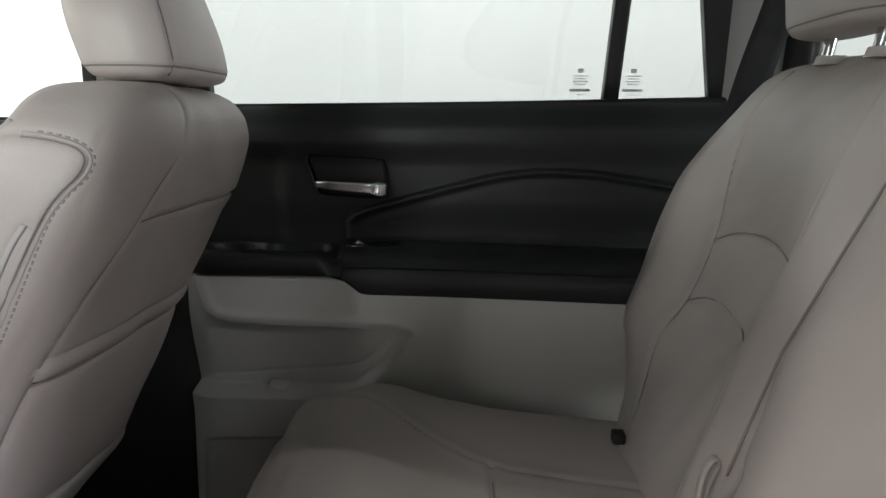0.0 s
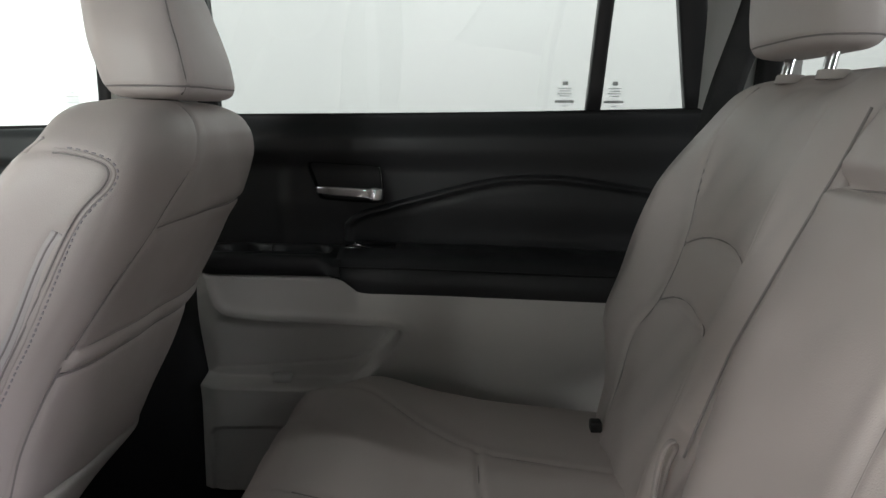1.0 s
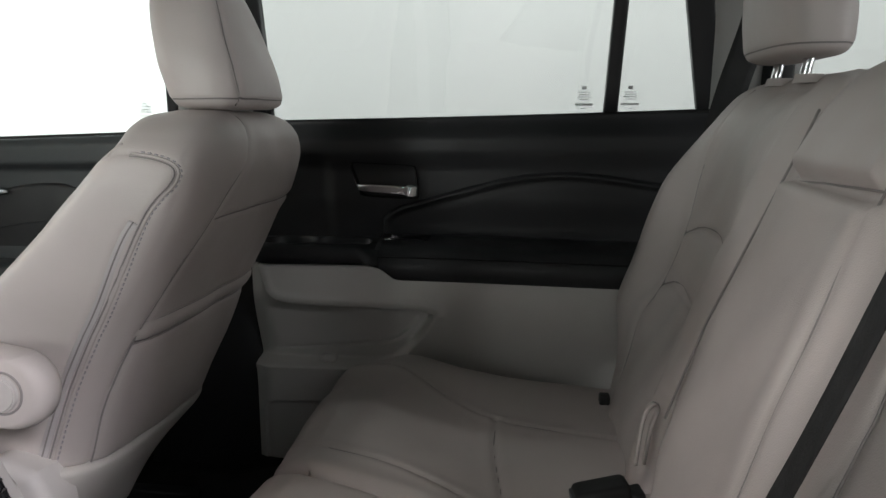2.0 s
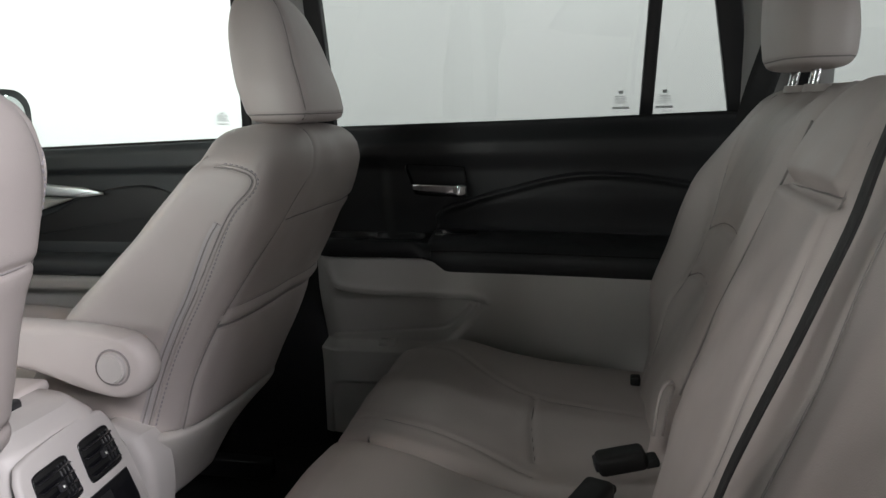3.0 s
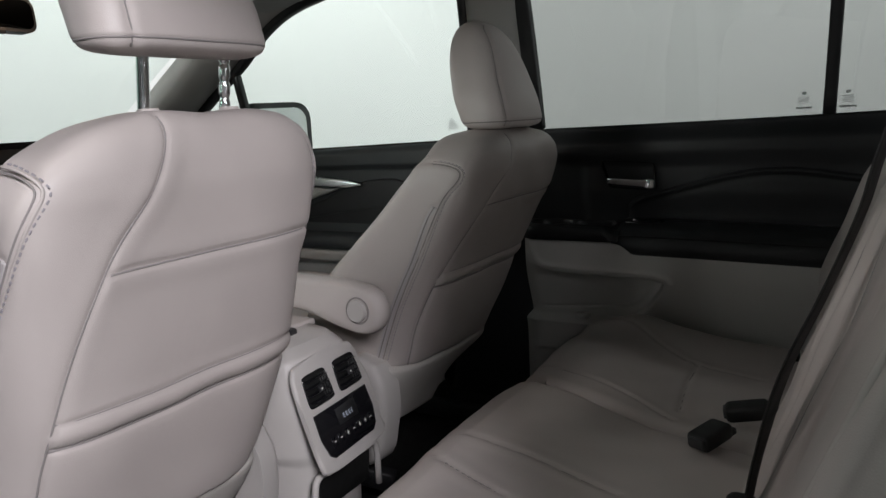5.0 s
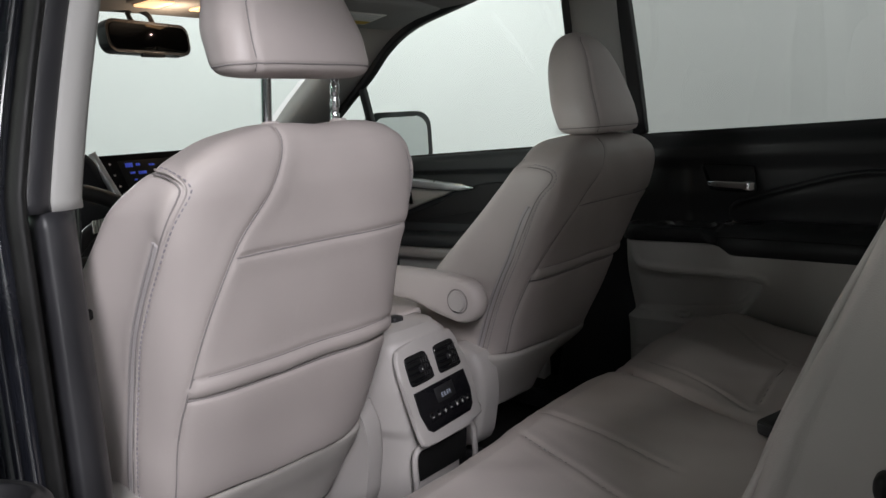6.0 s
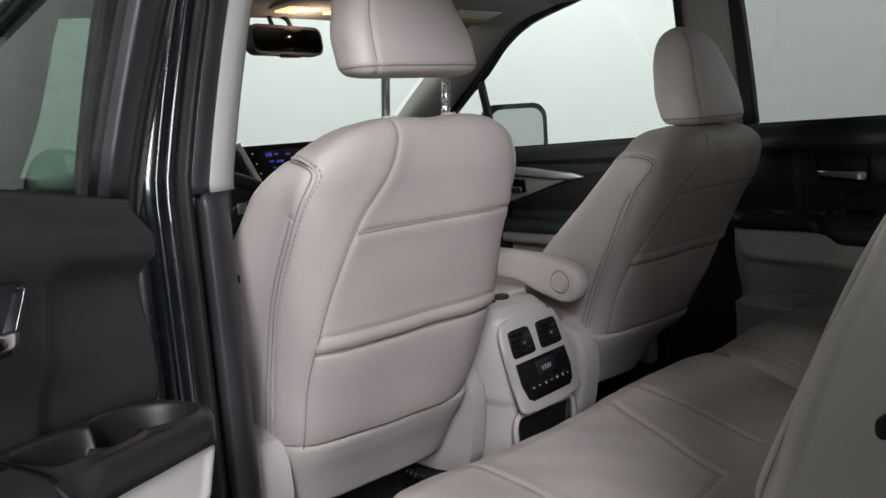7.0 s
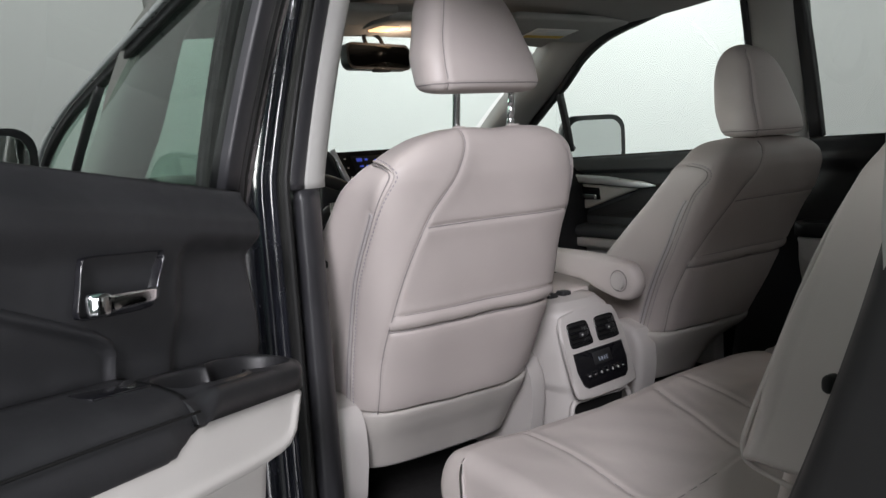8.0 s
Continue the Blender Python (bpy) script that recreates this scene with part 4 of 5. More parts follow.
def bench_cushion(parent, ya, yb, seams, label):
    prof = [(-0.08, 0.60), (-0.135, 0.63), (-0.160, 0.68), (-0.166, 0.73), (-0.158, 0.768), (-0.138, 0.79), (-0.105, 0.80)]
    front = smooth_path(prof, 40)
    top = np.linspace(-0.10, 0.33, 105)
    ys = np.linspace(ya, yb, int((yb - ya) / 0.0042))
    end = np.minimum(ys - ya, yb - ys)
    roll = 0.030 * (1 - np.sqrt(np.clip(1 - (1 - np.clip(end / 0.030, 0, 1)) ** 2, 0, 1)))
    rows = []
    base = cushion_z(np.full_like(ys, -0.105), ys) - 0.80
    for x, z in front:
        k = ease(np.array(z), 0.66, 0.80)
        rows.append(np.stack([x + roll * 0.7, ys, z + base * k - roll * k], -1))
    for x in top:
        rows.append(np.stack([np.full_like(ys, x), ys, cushion_z(np.full_like(ys, x), ys) - roll], -1))
    rows.append(np.stack([np.full_like(ys, 0.36), ys, np.full_like(ys, 0.70)], -1))
    P = np.array(rows)
    N = normals(P, False)
    if N[80, len(ys) // 2, 2] < 0:
        N = -N
    g = np.zeros(P.shape[:2])
    for sm in seams:
        line = smooth_path(sm, 30).tolist()
        g += groove(dist_path(P[:, :, 0] + (0.80 - P[:, :, 2]).clip(0, 0.2) * -0.8 * (P[:, :, 0] < -0.12), P[:, :, 1], line), 0.0026, 0.0032, 0.0012, 0.010)
    g += 0.0010 * np.sin(P[:, :, 1] * 31 + 2) * np.sin(P[:, :, 0] * 27) + 0.0004 * np.sin(P[:, :, 1] * 67 - P[:, :, 0] * 45)
    P = P + N * g[:, :, None]
    if ya > 0:
        P[:, :, 1] += (cushion_split(P[:, :, 0]) + 0.001 - ya) * ((yb - P[:, :, 1]) / (yb - ya))
    else:
        P[:, :, 1] += (cushion_split(P[:, :, 0]) - 0.001 - yb) * np.clip((P[:, :, 1] + 0.25) / (yb + 0.25), 0, 1)
    skirt = P.copy()
    skirt[:, :, 2] = np.minimum(skirt[:, :, 2], 0.60)
    P = np.concatenate([skirt[:, :1], P, skirt[:, -1:]], 1)
    cushion = grid("cushion", P, LEATHER, parent, label)
    # darkened cords shade the sewn creases of the cushion
    for sm in seams:
        pts = []
        for x, y in smooth_path(sm, 40):
            if x < -0.10:
                continue
            z = float(cushion_z(np.array(x), np.array(y))) - 0.0028
            if ya > 0:
                y += (float(cushion_split(x)) + 0.001 - ya) * (yb - y) / (yb - ya)
            else:
                y += (float(cushion_split(x)) - 0.001 - yb) * min(1, max(0, (y + 0.25) / (yb + 0.25)))
            pts.append((x, y, z))
        if len(pts) > 5:
            sweep("sewn_seam", pts, circle(0.0012, 6), SEAM, cushion)
    return cushion


def bench_back(parent, ya, yb, shape, seams, label):
    """Leaning backrest; shape adds bolsters and hollows on its front by (y, z)."""
    lean = 0.37
    hw, ym = (yb - ya) / 2, (ya + yb) / 2
    top = 1.252
    f0 = lambda z: 0.383 + lean * (z - 1.034)
    rows = [(0.70, f0(0.70) + 0.17, f0(0.70) + 0.01, hw - 0.07), (0.80, f0(0.80) + 0.17, f0(0.80), hw - 0.05), (0.86, f0(0.86) + 0.17, f0(0.86), hw - 0.015), (0.882, f0(0.882) + 0.17, f0(0.882), hw - 0.013), (0.892, f0(0.892) + 0.17, f0(0.892), hw - 0.002), (0.90, f0(0.90) + 0.17, f0(0.90), hw), (1.0, f0(1.0) + 0.15, f0(1.0), hw), (1.15, f0(1.15) + 0.125, f0(1.15), hw),
            (1.20, f0(1.20) + 0.115, f0(1.20) + 0.004, hw - 0.006), (1.225, f0(1.225) + 0.105, f0(1.225) + 0.012, hw - 0.018), (1.240, f0(1.24) + 0.095, f0(1.24) + 0.024, hw - 0.040), (1.248, f0(1.248) + 0.082, f0(1.248) + 0.038, hw - 0.07), (top, f0(top) + 0.068, f0(top) + 0.054, hw - 0.10)]
    zs = np.concatenate([np.linspace(0.70, 1.17, 120, endpoint=False), 1.17 + (top - 1.17) * np.sin(np.linspace(0, np.pi / 2, 40))])
    nu = int((4 * hw + 0.5) / 0.0046)
    P = shell_rings(rows, nu, zs, 9.0 if hw > 0.3 else 7.0, ym)
    N = normals(P, True) * outward(P)
    Y, Z = P[:, :, 1], P[:, :, 2]
    face = ease(-N[:, :, 0], 0.15, 0.6)
    g = face * shape(Y, Z)
    for sm in seams:
        g += (N[:, :, 0] < -0.2) * groove(dist_path(Y, Z, smooth_path(sm, 40).tolist()), 0.0026, 0.0028, 0.0012, 0.010)
    g += 0.0018 * np.sin(Y * 27 + 1) * np.sin(Z * 23) + 0.0010 * np.sin(Y * 59 + Z * 41)
    P = P + N * g[:, :, None]

    def skew(y, z):
        if ya > 0:
            return y + (back_split(z) + 0.003 - ya) * np.clip((0.34 - y) / (0.34 - ya), 0, 1)
        y = y + (back_split(z) - 0.003 - yb) * np.clip((y + 0.12) / (yb + 0.12), 0, 1)
        return y + 0.10 * ease(z, 0.915, 0.880) * ease(y, -0.40, -0.58)

    P[:, :, 1] = skew(P[:, :, 1], P[:, :, 2])
    back = grid("backrest", P, LEATHER, parent, label, around=True, caps=(True, True))
    # crease shade laid along each seam as a dark cord
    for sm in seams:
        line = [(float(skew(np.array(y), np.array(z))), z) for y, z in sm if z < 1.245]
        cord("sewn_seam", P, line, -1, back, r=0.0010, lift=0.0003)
    return back, P


def build_bench():
    r = thing("bench_seat", (0.15, 0.385, 0.56), "light grey leather rear outboard seat beside the closed door", "car seat", "rear bench")
    bench_cushion(r, 0.115, 0.575, [[(0.117, 0.395), (0.122, 0.298), (0.138, 0.191)], [(0.117, 0.395), (0.055, 0.431), (-0.03, 0.483), (-0.088, 0.518), (-0.15, 0.548)],
                                   [(-0.165, 0.192), (-0.139, 0.193), (0.007, 0.188), (0.138, 0.154)], [(0.117, 0.395), (0.19, 0.387), (0.3, 0.38)]], "light grey leather bench cushion with sewn seams")
    sh = lambda Y, Z: 0.037 * ease(Y, 0.45, 0.545) * ease(Z, 1.225, 1.08) * ease(Z, 0.80, 0.92) + 0.008 * ease(Y, 0.225, 0.18) + np.exp(-((Y - 0.325) / 0.10) ** 4) * (-0.011 + 0.010 * np.abs(np.sin(np.pi * np.interp(Z, [0.74, 0.970, 1.050, 1.25], [0.0, 1.0, 2.0, 3.0]))) ** 0.7)
    bench_back(r, 0.112, 0.612, sh, [[(0.45, 0.74), (0.452, 0.79), (0.472, 0.905), (0.447, 0.962), (0.447, 1.037), (0.472, 1.105), (0.495, 1.19), (0.50, 1.24)], [(0.20, 0.74), (0.205, 0.96), (0.205, 1.045), (0.21, 1.15), (0.215, 1.24)],
                                     [(0.447, 1.037), (0.40, 1.052), (0.32, 1.058), (0.205, 1.045)], [(0.447, 0.961), (0.40, 0.975), (0.33, 0.978), (0.24, 0.962)]], "light grey leather backrest with sewn cross seams")
    h = headrest(r, 0.365, 1.272, 0.500, "grey leather rear headrest", -0.05)
    for sy in (-1, 1):
        steel_post(h, 0.498, 0.365 + sy * 0.060, 1.246, 1.29, 0.2)
        bm = bmesh.new()
        bmesh.ops.create_cone(bm, cap_ends=True, segments=24, radius1=0.019, radius2=0.016, depth=0.010, matrix=Matrix.Translation((0.496, 0.365 + sy * 0.06, 1.2475)))
        part("post_collar", bm, VINYL, h)
    # 60 part with the middle place
    l = thing("bench_seat", (0.15, -0.28, 0.56), "light grey leather rear double seat with a folded middle armrest", "car seat", "rear bench")
    bench_cushion(l, -0.63, 0.111, [[(-0.16, -0.49), (-0.122, -0.491), (0.03, -0.498), (0.176, -0.518)], [(-0.16, -0.175), (-0.114, -0.191), (0.027, -0.242), (0.142, -0.283)],
                                    [(-0.16, -0.125), (-0.132, -0.126), (0.064, -0.147), (0.14, -0.16)], [(0.176, -0.518), (0.16, -0.40), (0.142, -0.283)]], "light grey leather bench cushion with sewn seams")
    sh2 = lambda Y, Z: 0.007 * ease(Y, -0.46, -0.54) * ease(Z, 1.2, 1.05) + 0.014 * ease(Y, -0.15, -0.10) * ease(Z, 1.16, 1.13) + 0.016 * ease(Y, -0.13, -0.10) * ease(Z, 1.142, 1.160) - 0.009 * ease(Y, -0.135, -0.110) * np.exp(-((Z - 1.143) / 0.005) ** 2) - 0.008 * np.exp(-((Y + 0.34) / 0.11) ** 4)
    bench_back(l, -0.59, 0.106, sh2, [[(0.096, 1.140), (0.0, 1.146), (-0.112, 1.150)], [(-0.118, 0.74), (-0.118, 0.95), (-0.116, 1.1), (-0.108, 1.24)], [(-0.45, 0.74), (-0.455, 0.97), (-0.45, 1.05), (-0.44, 1.24)],
                                      [(-0.22, 0.74), (-0.225, 0.97), (-0.22, 1.05), (-0.22, 1.24)]], "light grey leather double backrest with a middle pad")
    edge = [(0.475, -0.560, 1.225), (0.452, -0.574, 1.185), (0.420, -0.580, 1.12), (0.384, -0.581, 1.03), (0.350, -0.580, 0.945), (0.341, -0.574, 0.915), (0.350, -0.572, 0.900), (0.40, -0.578, 0.893)]
    sweep("edge_piping", edge, circle(0.003, 8), VINYL, l, "grey cord along the backrest edge", n=60, up=(0, 1, 0))
    # darkened cord in the split, put there for the gap's shade
    zs = np.linspace(0.87, 1.21, 40)
    sweep("split_piping", [(0.383 + 0.37 * (z - 1.034) - 0.003, float(back_split(z)), z) for z in zs], circle(0.0014, 8), SEAM, l, "grey cord along the backrest edge", up=(1, 0, 0))
    # release strap on the inner edge and black latch loop on the outer flank
    sweep("release_strap", [(0.300, 0.166, 0.81), (0.306, 0.162, 0.855), (0.312, 0.156, 0.880), (0.304, 0.148, 0.887), (0.294, 0.142, 0.872), (0.287, 0.139, 0.82)], rrect(0.004, 0.009, 0.0015), VINYL, l, "grey pull strap", n=24, up=(0, 1, 0))
    box_part("latch_handle", (0.448, -0.620, 1.011), (0.460, -0.600, 1.028), RUBBER, l, 0.006, 3, "black seat latch handle")
    box_part("latch_strap", (0.458, -0.612, 1.019), (0.520, -0.600, 1.029), RUBBER, l, 0.003, 2, "black latch strap")
    box_part("child_anchor_slot", (0.268, 0.418, 0.782), (0.284, 0.438, 0.797), RUBBER, r, 0.003, 2, "dark child seat anchor slot", )


build_bench()


# ---- centre console with rear vents and climate panel ----
def build_console():
    c = thing("centre_console", (-0.7, MID, 0.47), "light grey moulded centre console with rear vents", "console")
    # rear end block: a rounded box whose back leans forward at its top
    lean = 0.30
    def back_x(z):
        return -0.372 - lean * max(0.0, z - 0.78) * 1.15 - 0.04 * max(0.0, 0.78 - z)
    zs = np.concatenate([np.linspace(0.50, 0.86, 40, endpoint=False), 0.86 + 0.024 * np.sin(np.linspace(0, np.pi / 2, 10))])
    rows = [(z, back_x(z) - max(0, z - 0.868) * 1.2, -1.05, 0.106 - max(0, z - 0.86) * 0.5 - 0.01 * (z < 0.70)) for z in zs]
    P = shell_rings(rows, 120, zs, 5.0, -0.062)
    block = grid("console_body", P, PLAST_L, c, "light grey moulded console body", around=True, caps=(True, True))
    tilt = math.atan(lean * 1.15)
    base = Matrix.Translation((-0.376, -0.062, 0.775)) @ Matrix.Rotation(radians(5), 4, "Z") @ Matrix.Rotation(-tilt, 4, "Y") @ Matrix.Diagonal((1, 0.85, 1, 1))
    def on(u, v, w):
        """u to the right, v up the face, w out of it."""
        return base @ Vector((w, u, v))
    face = smooth_path([(-0.100, -0.086), (0.0, -0.088), (0.100, -0.086), (0.115, -0.072), (0.117, 0.0), (0.113, 0.062), (0.104, 0.084), (0.085, 0.094), (0.0, 0.098), (-0.085, 0.094), (-0.104, 0.084), (-0.113, 0.062), (-0.117, 0.0), (-0.115, -0.072), (-0.100, -0.086)], 57)[:-1].tolist()
    plate = slab("face_plate", face, 0.008, on, PLAST_L, c, 0.006, 3, "light grey face plate")
    for uc in (-0.052, 0.052):
        w, h, v0 = 0.080, 0.050, 0.022
        side = -1 if uc < 0 else 1
        ring = smooth_path([(uc - w / 2, v0 + 0.008), (uc - w / 2 + 0.005, v0), (uc, v0 - 0.001), (uc + w / 2 - 0.005, v0), (uc + w / 2, v0 + 0.008), (uc + w / 2 - 0.003, v0 + h - 0.009), (uc + w / 2 - 0.009, v0 + h), (uc, v0 + h + 0.001), (uc - w / 2 + 0.009, v0 + h), (uc - w / 2 + 0.003, v0 + h - 0.009), (uc - w / 2, v0 + 0.008)], 41)[:-1].tolist()
        hole = slab("vent_housing", ring, 0.0088, on, RUBBER, c, 0.001, 1, "black air vent housing")
        sweep("vent_rim", [on(u, v, 0.0088) for u, v in ring + ring[:1]], circle(0.0014, 6), PIANO, hole, "gloss black vent rim", up=tuple(base.to_3x3() @ Vector((1, 0, 0))), caps=False)
        for k in range(4):
            v = v0 + 0.0075 + k * 0.0115
            bm = bmesh.new()
            rbox(bm, (-0.005, uc - w / 2 + 0.005, -0.0008), (0.005, uc + w / 2 - 0.005, 0.0010), 0.0006, 1, base @ Matrix.Translation((0.0105, 0, v)) @ Matrix.Rotation(radians(24), 4, "Y"))
            part("vent_slat", bm, PIANO, hole)
        bm = bmesh.new()
        rbox(bm, (0.0125, uc - 0.006, v0 + 0.018), (0.0175, uc + 0.006, v0 + 0.028), 0.0015, 2, base)
        part("vent_tab", bm, PLAST_G, hole)
        bm = bmesh.new()
        rbox(bm, (0.0174, uc - 0.002, v0 + 0.021), (0.0180, uc + 0.002, v0 + 0.024), 0, 1, base)
        part("vent_mark", bm, PAPER, hole)
        for k in range(3):
            bm = bmesh.new()
            u = uc + w / 2 - 0.026 + k * 0.008
            rbox(bm, (0.0090, u - 0.0008, v0 + 0.005), (0.0115, u + 0.0008, v0 + h - 0.005), 0.0005, 1, base)
            part("cross_vane", bm, PLAST_D, hole)
    pan = slab("climate_panel", [(-0.094, 0.010), (0.094, 0.010), (0.096, -0.030), (0.086, -0.058), (0.070, -0.068), (-0.072, -0.068), (-0.086, -0.060), (-0.096, -0.030)], 0.0105, on, PIANO, c, 0.002, 2, "gloss black climate control panel")
    slab("display", [(-0.030, 0.002), (0.038, 0.002), (0.040, -0.026), (-0.030, -0.026)], 0.0115, on, PLAST_D, pan, 0.0005, 1)
    bm = bmesh.new()
    for k, (u, w) in enumerate(((-0.022, 0.010), (-0.008, 0.011), (0.007, 0.010), (0.020, 0.007))):
        for v in (-0.021, -0.0155, -0.010):
            rbox(bm, (0.0115, u * 0.7 + 0.004, v * 0.6 - 0.006), (0.0119, u * 0.7 + 0.004 + w * 0.5, v * 0.6 - 0.005), 0, 1, base)
        rbox(bm, (0.0115, u * 0.7 + 0.004, -0.0186), (0.0119, u * 0.7 + 0.005, -0.0112), 0, 1, base)
    part("display_digits", bm, LCD, pan, "lit pale display characters", smooth=False)
    for k, u in enumerate((-0.062, -0.040, -0.016, 0.006, 0.028, 0.050, 0.070)):
        slab("button", [(u - 0.008, -0.036), (u + 0.008, -0.036), (u + 0.008, -0.050), (u - 0.008, -0.050)], 0.0120, on, PIANO, pan, 0.001, 1)
        bm = bmesh.new()
        rbox(bm, (0.0120, u - 0.003, -0.0440), (0.0124, u + 0.003, -0.0425), 0, 1, base)
        if k in (2, 4, 5):
            rbox(bm, (0.0120, u - 0.0008, -0.0465), (0.0124, u + 0.0008, -0.0395), 0, 1, base)
        part("button_mark", bm, PAPER, pan, smooth=False)
    # open bin under the panel, its dark inside drawn as a flat black slab
    slab("storage_bin", [(-0.080, -0.16), (0.086, -0.16), (0.092, -0.098), (-0.088, -0.098)], 0.004, lambda u, v, w: (back_x(0.775 + v) + 0.001 + w, -0.062 + u * 0.8, 0.775 + v), RUBBER, c, 0.001, 1, "flat black slab for the bin's dark inside")
    sweep("bin_rim", [(-0.366, -0.148, 0.60), (-0.366, -0.145, 0.675), (-0.366, -0.10, 0.682), (-0.366, -0.02, 0.682), (-0.366, 0.022, 0.675), (-0.366, 0.026, 0.60)], circle(0.006, 8), PLAST_L, c, n=30, up=(1, 0, 0))
    # sliding lid and two dark cup/latch pieces ahead
    box_part("console_lid", (-0.95, -0.145, 0.872), (-0.50, 0.05, 0.890), VINYL, c, 0.008, 3)
    for y in (-0.085, -0.045):
        box_part("lid_latch", (-0.502, y - 0.014, 0.876), (-0.476, y + 0.014, 0.894), PLAST_D, c, 0.005, 3, "black console latch")


build_console()


# ---- closed front door across the cabin, and the driver's door beyond the open one ----
def build_front_door(name, right, label):
    d = thing(name, (-1.2, 0.75 if right else -0.83, 0.45), label, "car door", kind="structure")
    fy = lambda y: y if right else 2 * MID - y
    at = lambda x, y, z: (x, fy(y), z)

    def upper(X, Z):
        return 0.725 - 0.03 * ease(Z, 1.205, 1.16) + 0.020 * ease(Z, 1.128, 1.106) - 0.01 * ease(Z, 0.99, 0.95)

    sill = lambda x: 1.174 + 0.030 * (x + 0.60)
    # lining and armrest take the vinyl with window light in its colour
    door_lining("upper_lining", np.linspace(-1.45, -0.49, 120), np.linspace(0.93, 1.180, 60), upper, DOOR_F, d, fy, "soft black upper door lining", right=right, clip=lambda X, Z: (sill(X) - 1.180) * ease(Z, 1.08, 1.18))
    door_lining("lower_lining", np.linspace(-1.45, -0.64, 60), np.linspace(0.50, 0.885, 40), lambda X, Z: 0.66 + 0.05 * ease(Z, 0.858, 0.842), PLAST_P, d, fy, right=right)
    rows = []
    prof = [(0.73, 0.934), (0.68, 0.932), (0.655, 0.925), (0.648, 0.912), (0.652, 0.897), (0.67, 0.888), (0.73, 0.885)]
    for x in np.linspace(-1.42, -0.52, 30):
        rows.append([at(x, y, z) for y, z in smooth_path(prof, 20)])
    grid("armrest", rows, DOOR_F, d, "black padded armrest", around=True, caps=(True, True), flip=not right)
    # pale wedge with a silver blade over it and a handle in it
    wedge = [(-1.40, 1.075), (-1.20, 1.069), (-1.05, 1.061), (-0.93, 1.054), (-0.955, 1.045), (-1.04, 1.020), (-1.12, 0.994), (-1.24, 0.960), (-1.40, 0.945)]
    slab("pale_insert", wedge, 0.018, lambda u, v, w: at(u, 0.712 - w, v), PLAST_P, d, 0.006, 2, "pale grey door insert")
    blade = [(-1.42, 1.098, 0.690), (-1.215, 1.089, 0.684), (-1.05, 1.083, 0.680), (-0.95, 1.074, 0.682), (-0.845, 1.066, 0.694)]
    sweep("silver_blade", [at(x, y, z) for x, z, y in blade], rrect(0.014, 0.028, 0.006), SILVER, d, "brushed silver trim blade", n=40, scale=np.interp(np.linspace(0, 1, 40), [0, 0.6, 0.9, 1], [1.0, 1.0, 0.75, 0.15]))
    pad = smooth_path([(-1.38, 0.930), (-1.24, 0.948), (-1.10, 0.986), (-0.989, 1.022), (-0.938, 1.046), (-0.85, 1.073), (-0.757, 1.082), (-0.70, 1.068), (-0.60, 1.035), (-0.51, 1.005)], 40).tolist() + [(-0.51, 0.930)]
    slab("insert_pad", pad, 0.016, lambda u, v, w: at(u, 0.722 - w, v), DARK_SOFT, d, 0.008, 3, "smooth black door insert")
    slab("handle_bezel", [(-1.20, 1.062), (-1.085, 1.056), (-1.08, 1.016), (-1.19, 1.014)], 0.004, lambda u, v, w: at(u, 0.692 - w, v), PIANO, d, 0.002, 2)
    sweep("lever", [at(-1.19, 0.682, 1.030), at(-1.14, 0.674, 1.028), at(-1.09, 0.682, 1.026)], rrect(0.008, 0.016, 0.003), CHROME, d, "chrome door lever", n=12)
    skin = [(-1.50, 0.48), (-0.37, 0.48), (-0.37, 1.155), (-1.50, 1.125)]
    slab("outer_skin", skin, 0.16, lambda u, v, w: at(u, 0.745 + w + 0.05 * math.sin(min(1, max(0, (v - 0.45) / 0.8)) * math.pi) * (w / 0.16), v), PAINT, d, 0.02, 3, "black painted outer panel")
    out = 0.0 if right else 0.03
    fr = lambda x, z, off=0.0: at(x, side_y(z) + off + out, z)
    sweep("rear_post", [fr(-0.517 + 0.085 * (z - 1.16) if right else -0.462, z) for z in np.linspace(1.16, 1.58, 8)], rrect(0.028, 0.022 if right else 0.045, 0.006), PLAST_D, d, up=(1, 0, 0))
    qx = (-1.262, -1.262) if right else (-1.66, -1.44)
    sweep("quarter_post", [fr(qx[0] + (qx[1] - qx[0]) * f, 1.18 + (0.22 if right else 0.27) * f) for f in np.linspace(0, 1, 6)], rrect(0.024, 0.022, 0.005), PLAST_D, d, up=(1, 0, 0))
    arch = [fr(-1.62, 1.18), fr(-1.44, 1.285), fr(-1.33, 1.352), fr(-1.223, 1.414), fr(-1.11, 1.490), fr(-0.99, 1.540), fr(-0.83, 1.572), fr(-0.70, 1.592), fr(-0.53, 1.594), fr(-0.482, 1.580), fr(-0.480, 1.56)]
    if not right:
        arch = [fr(-2.30, 1.18), fr(-2.10, 1.300), fr(-1.80, 1.392), fr(-1.40, 1.460), fr(-1.10, 1.505), fr(-0.90, 1.535), fr(-0.70, 1.566), fr(-0.53, 1.585), fr(-0.484, 1.575), fr(-0.466, 1.54)]
    sweep("window_arch", arch, rrect(0.028, 0.024, 0.006), PLAST_D, d, "black window surround", n=60)
    arch2 = [(x, fy(fy(y) + 0.022), z + 0.012) for x, y, z in arch]
    sweep("bright_moulding", arch2, rrect(0.014, 0.014, 0.004), SILVER, d, "bright window moulding", n=60)
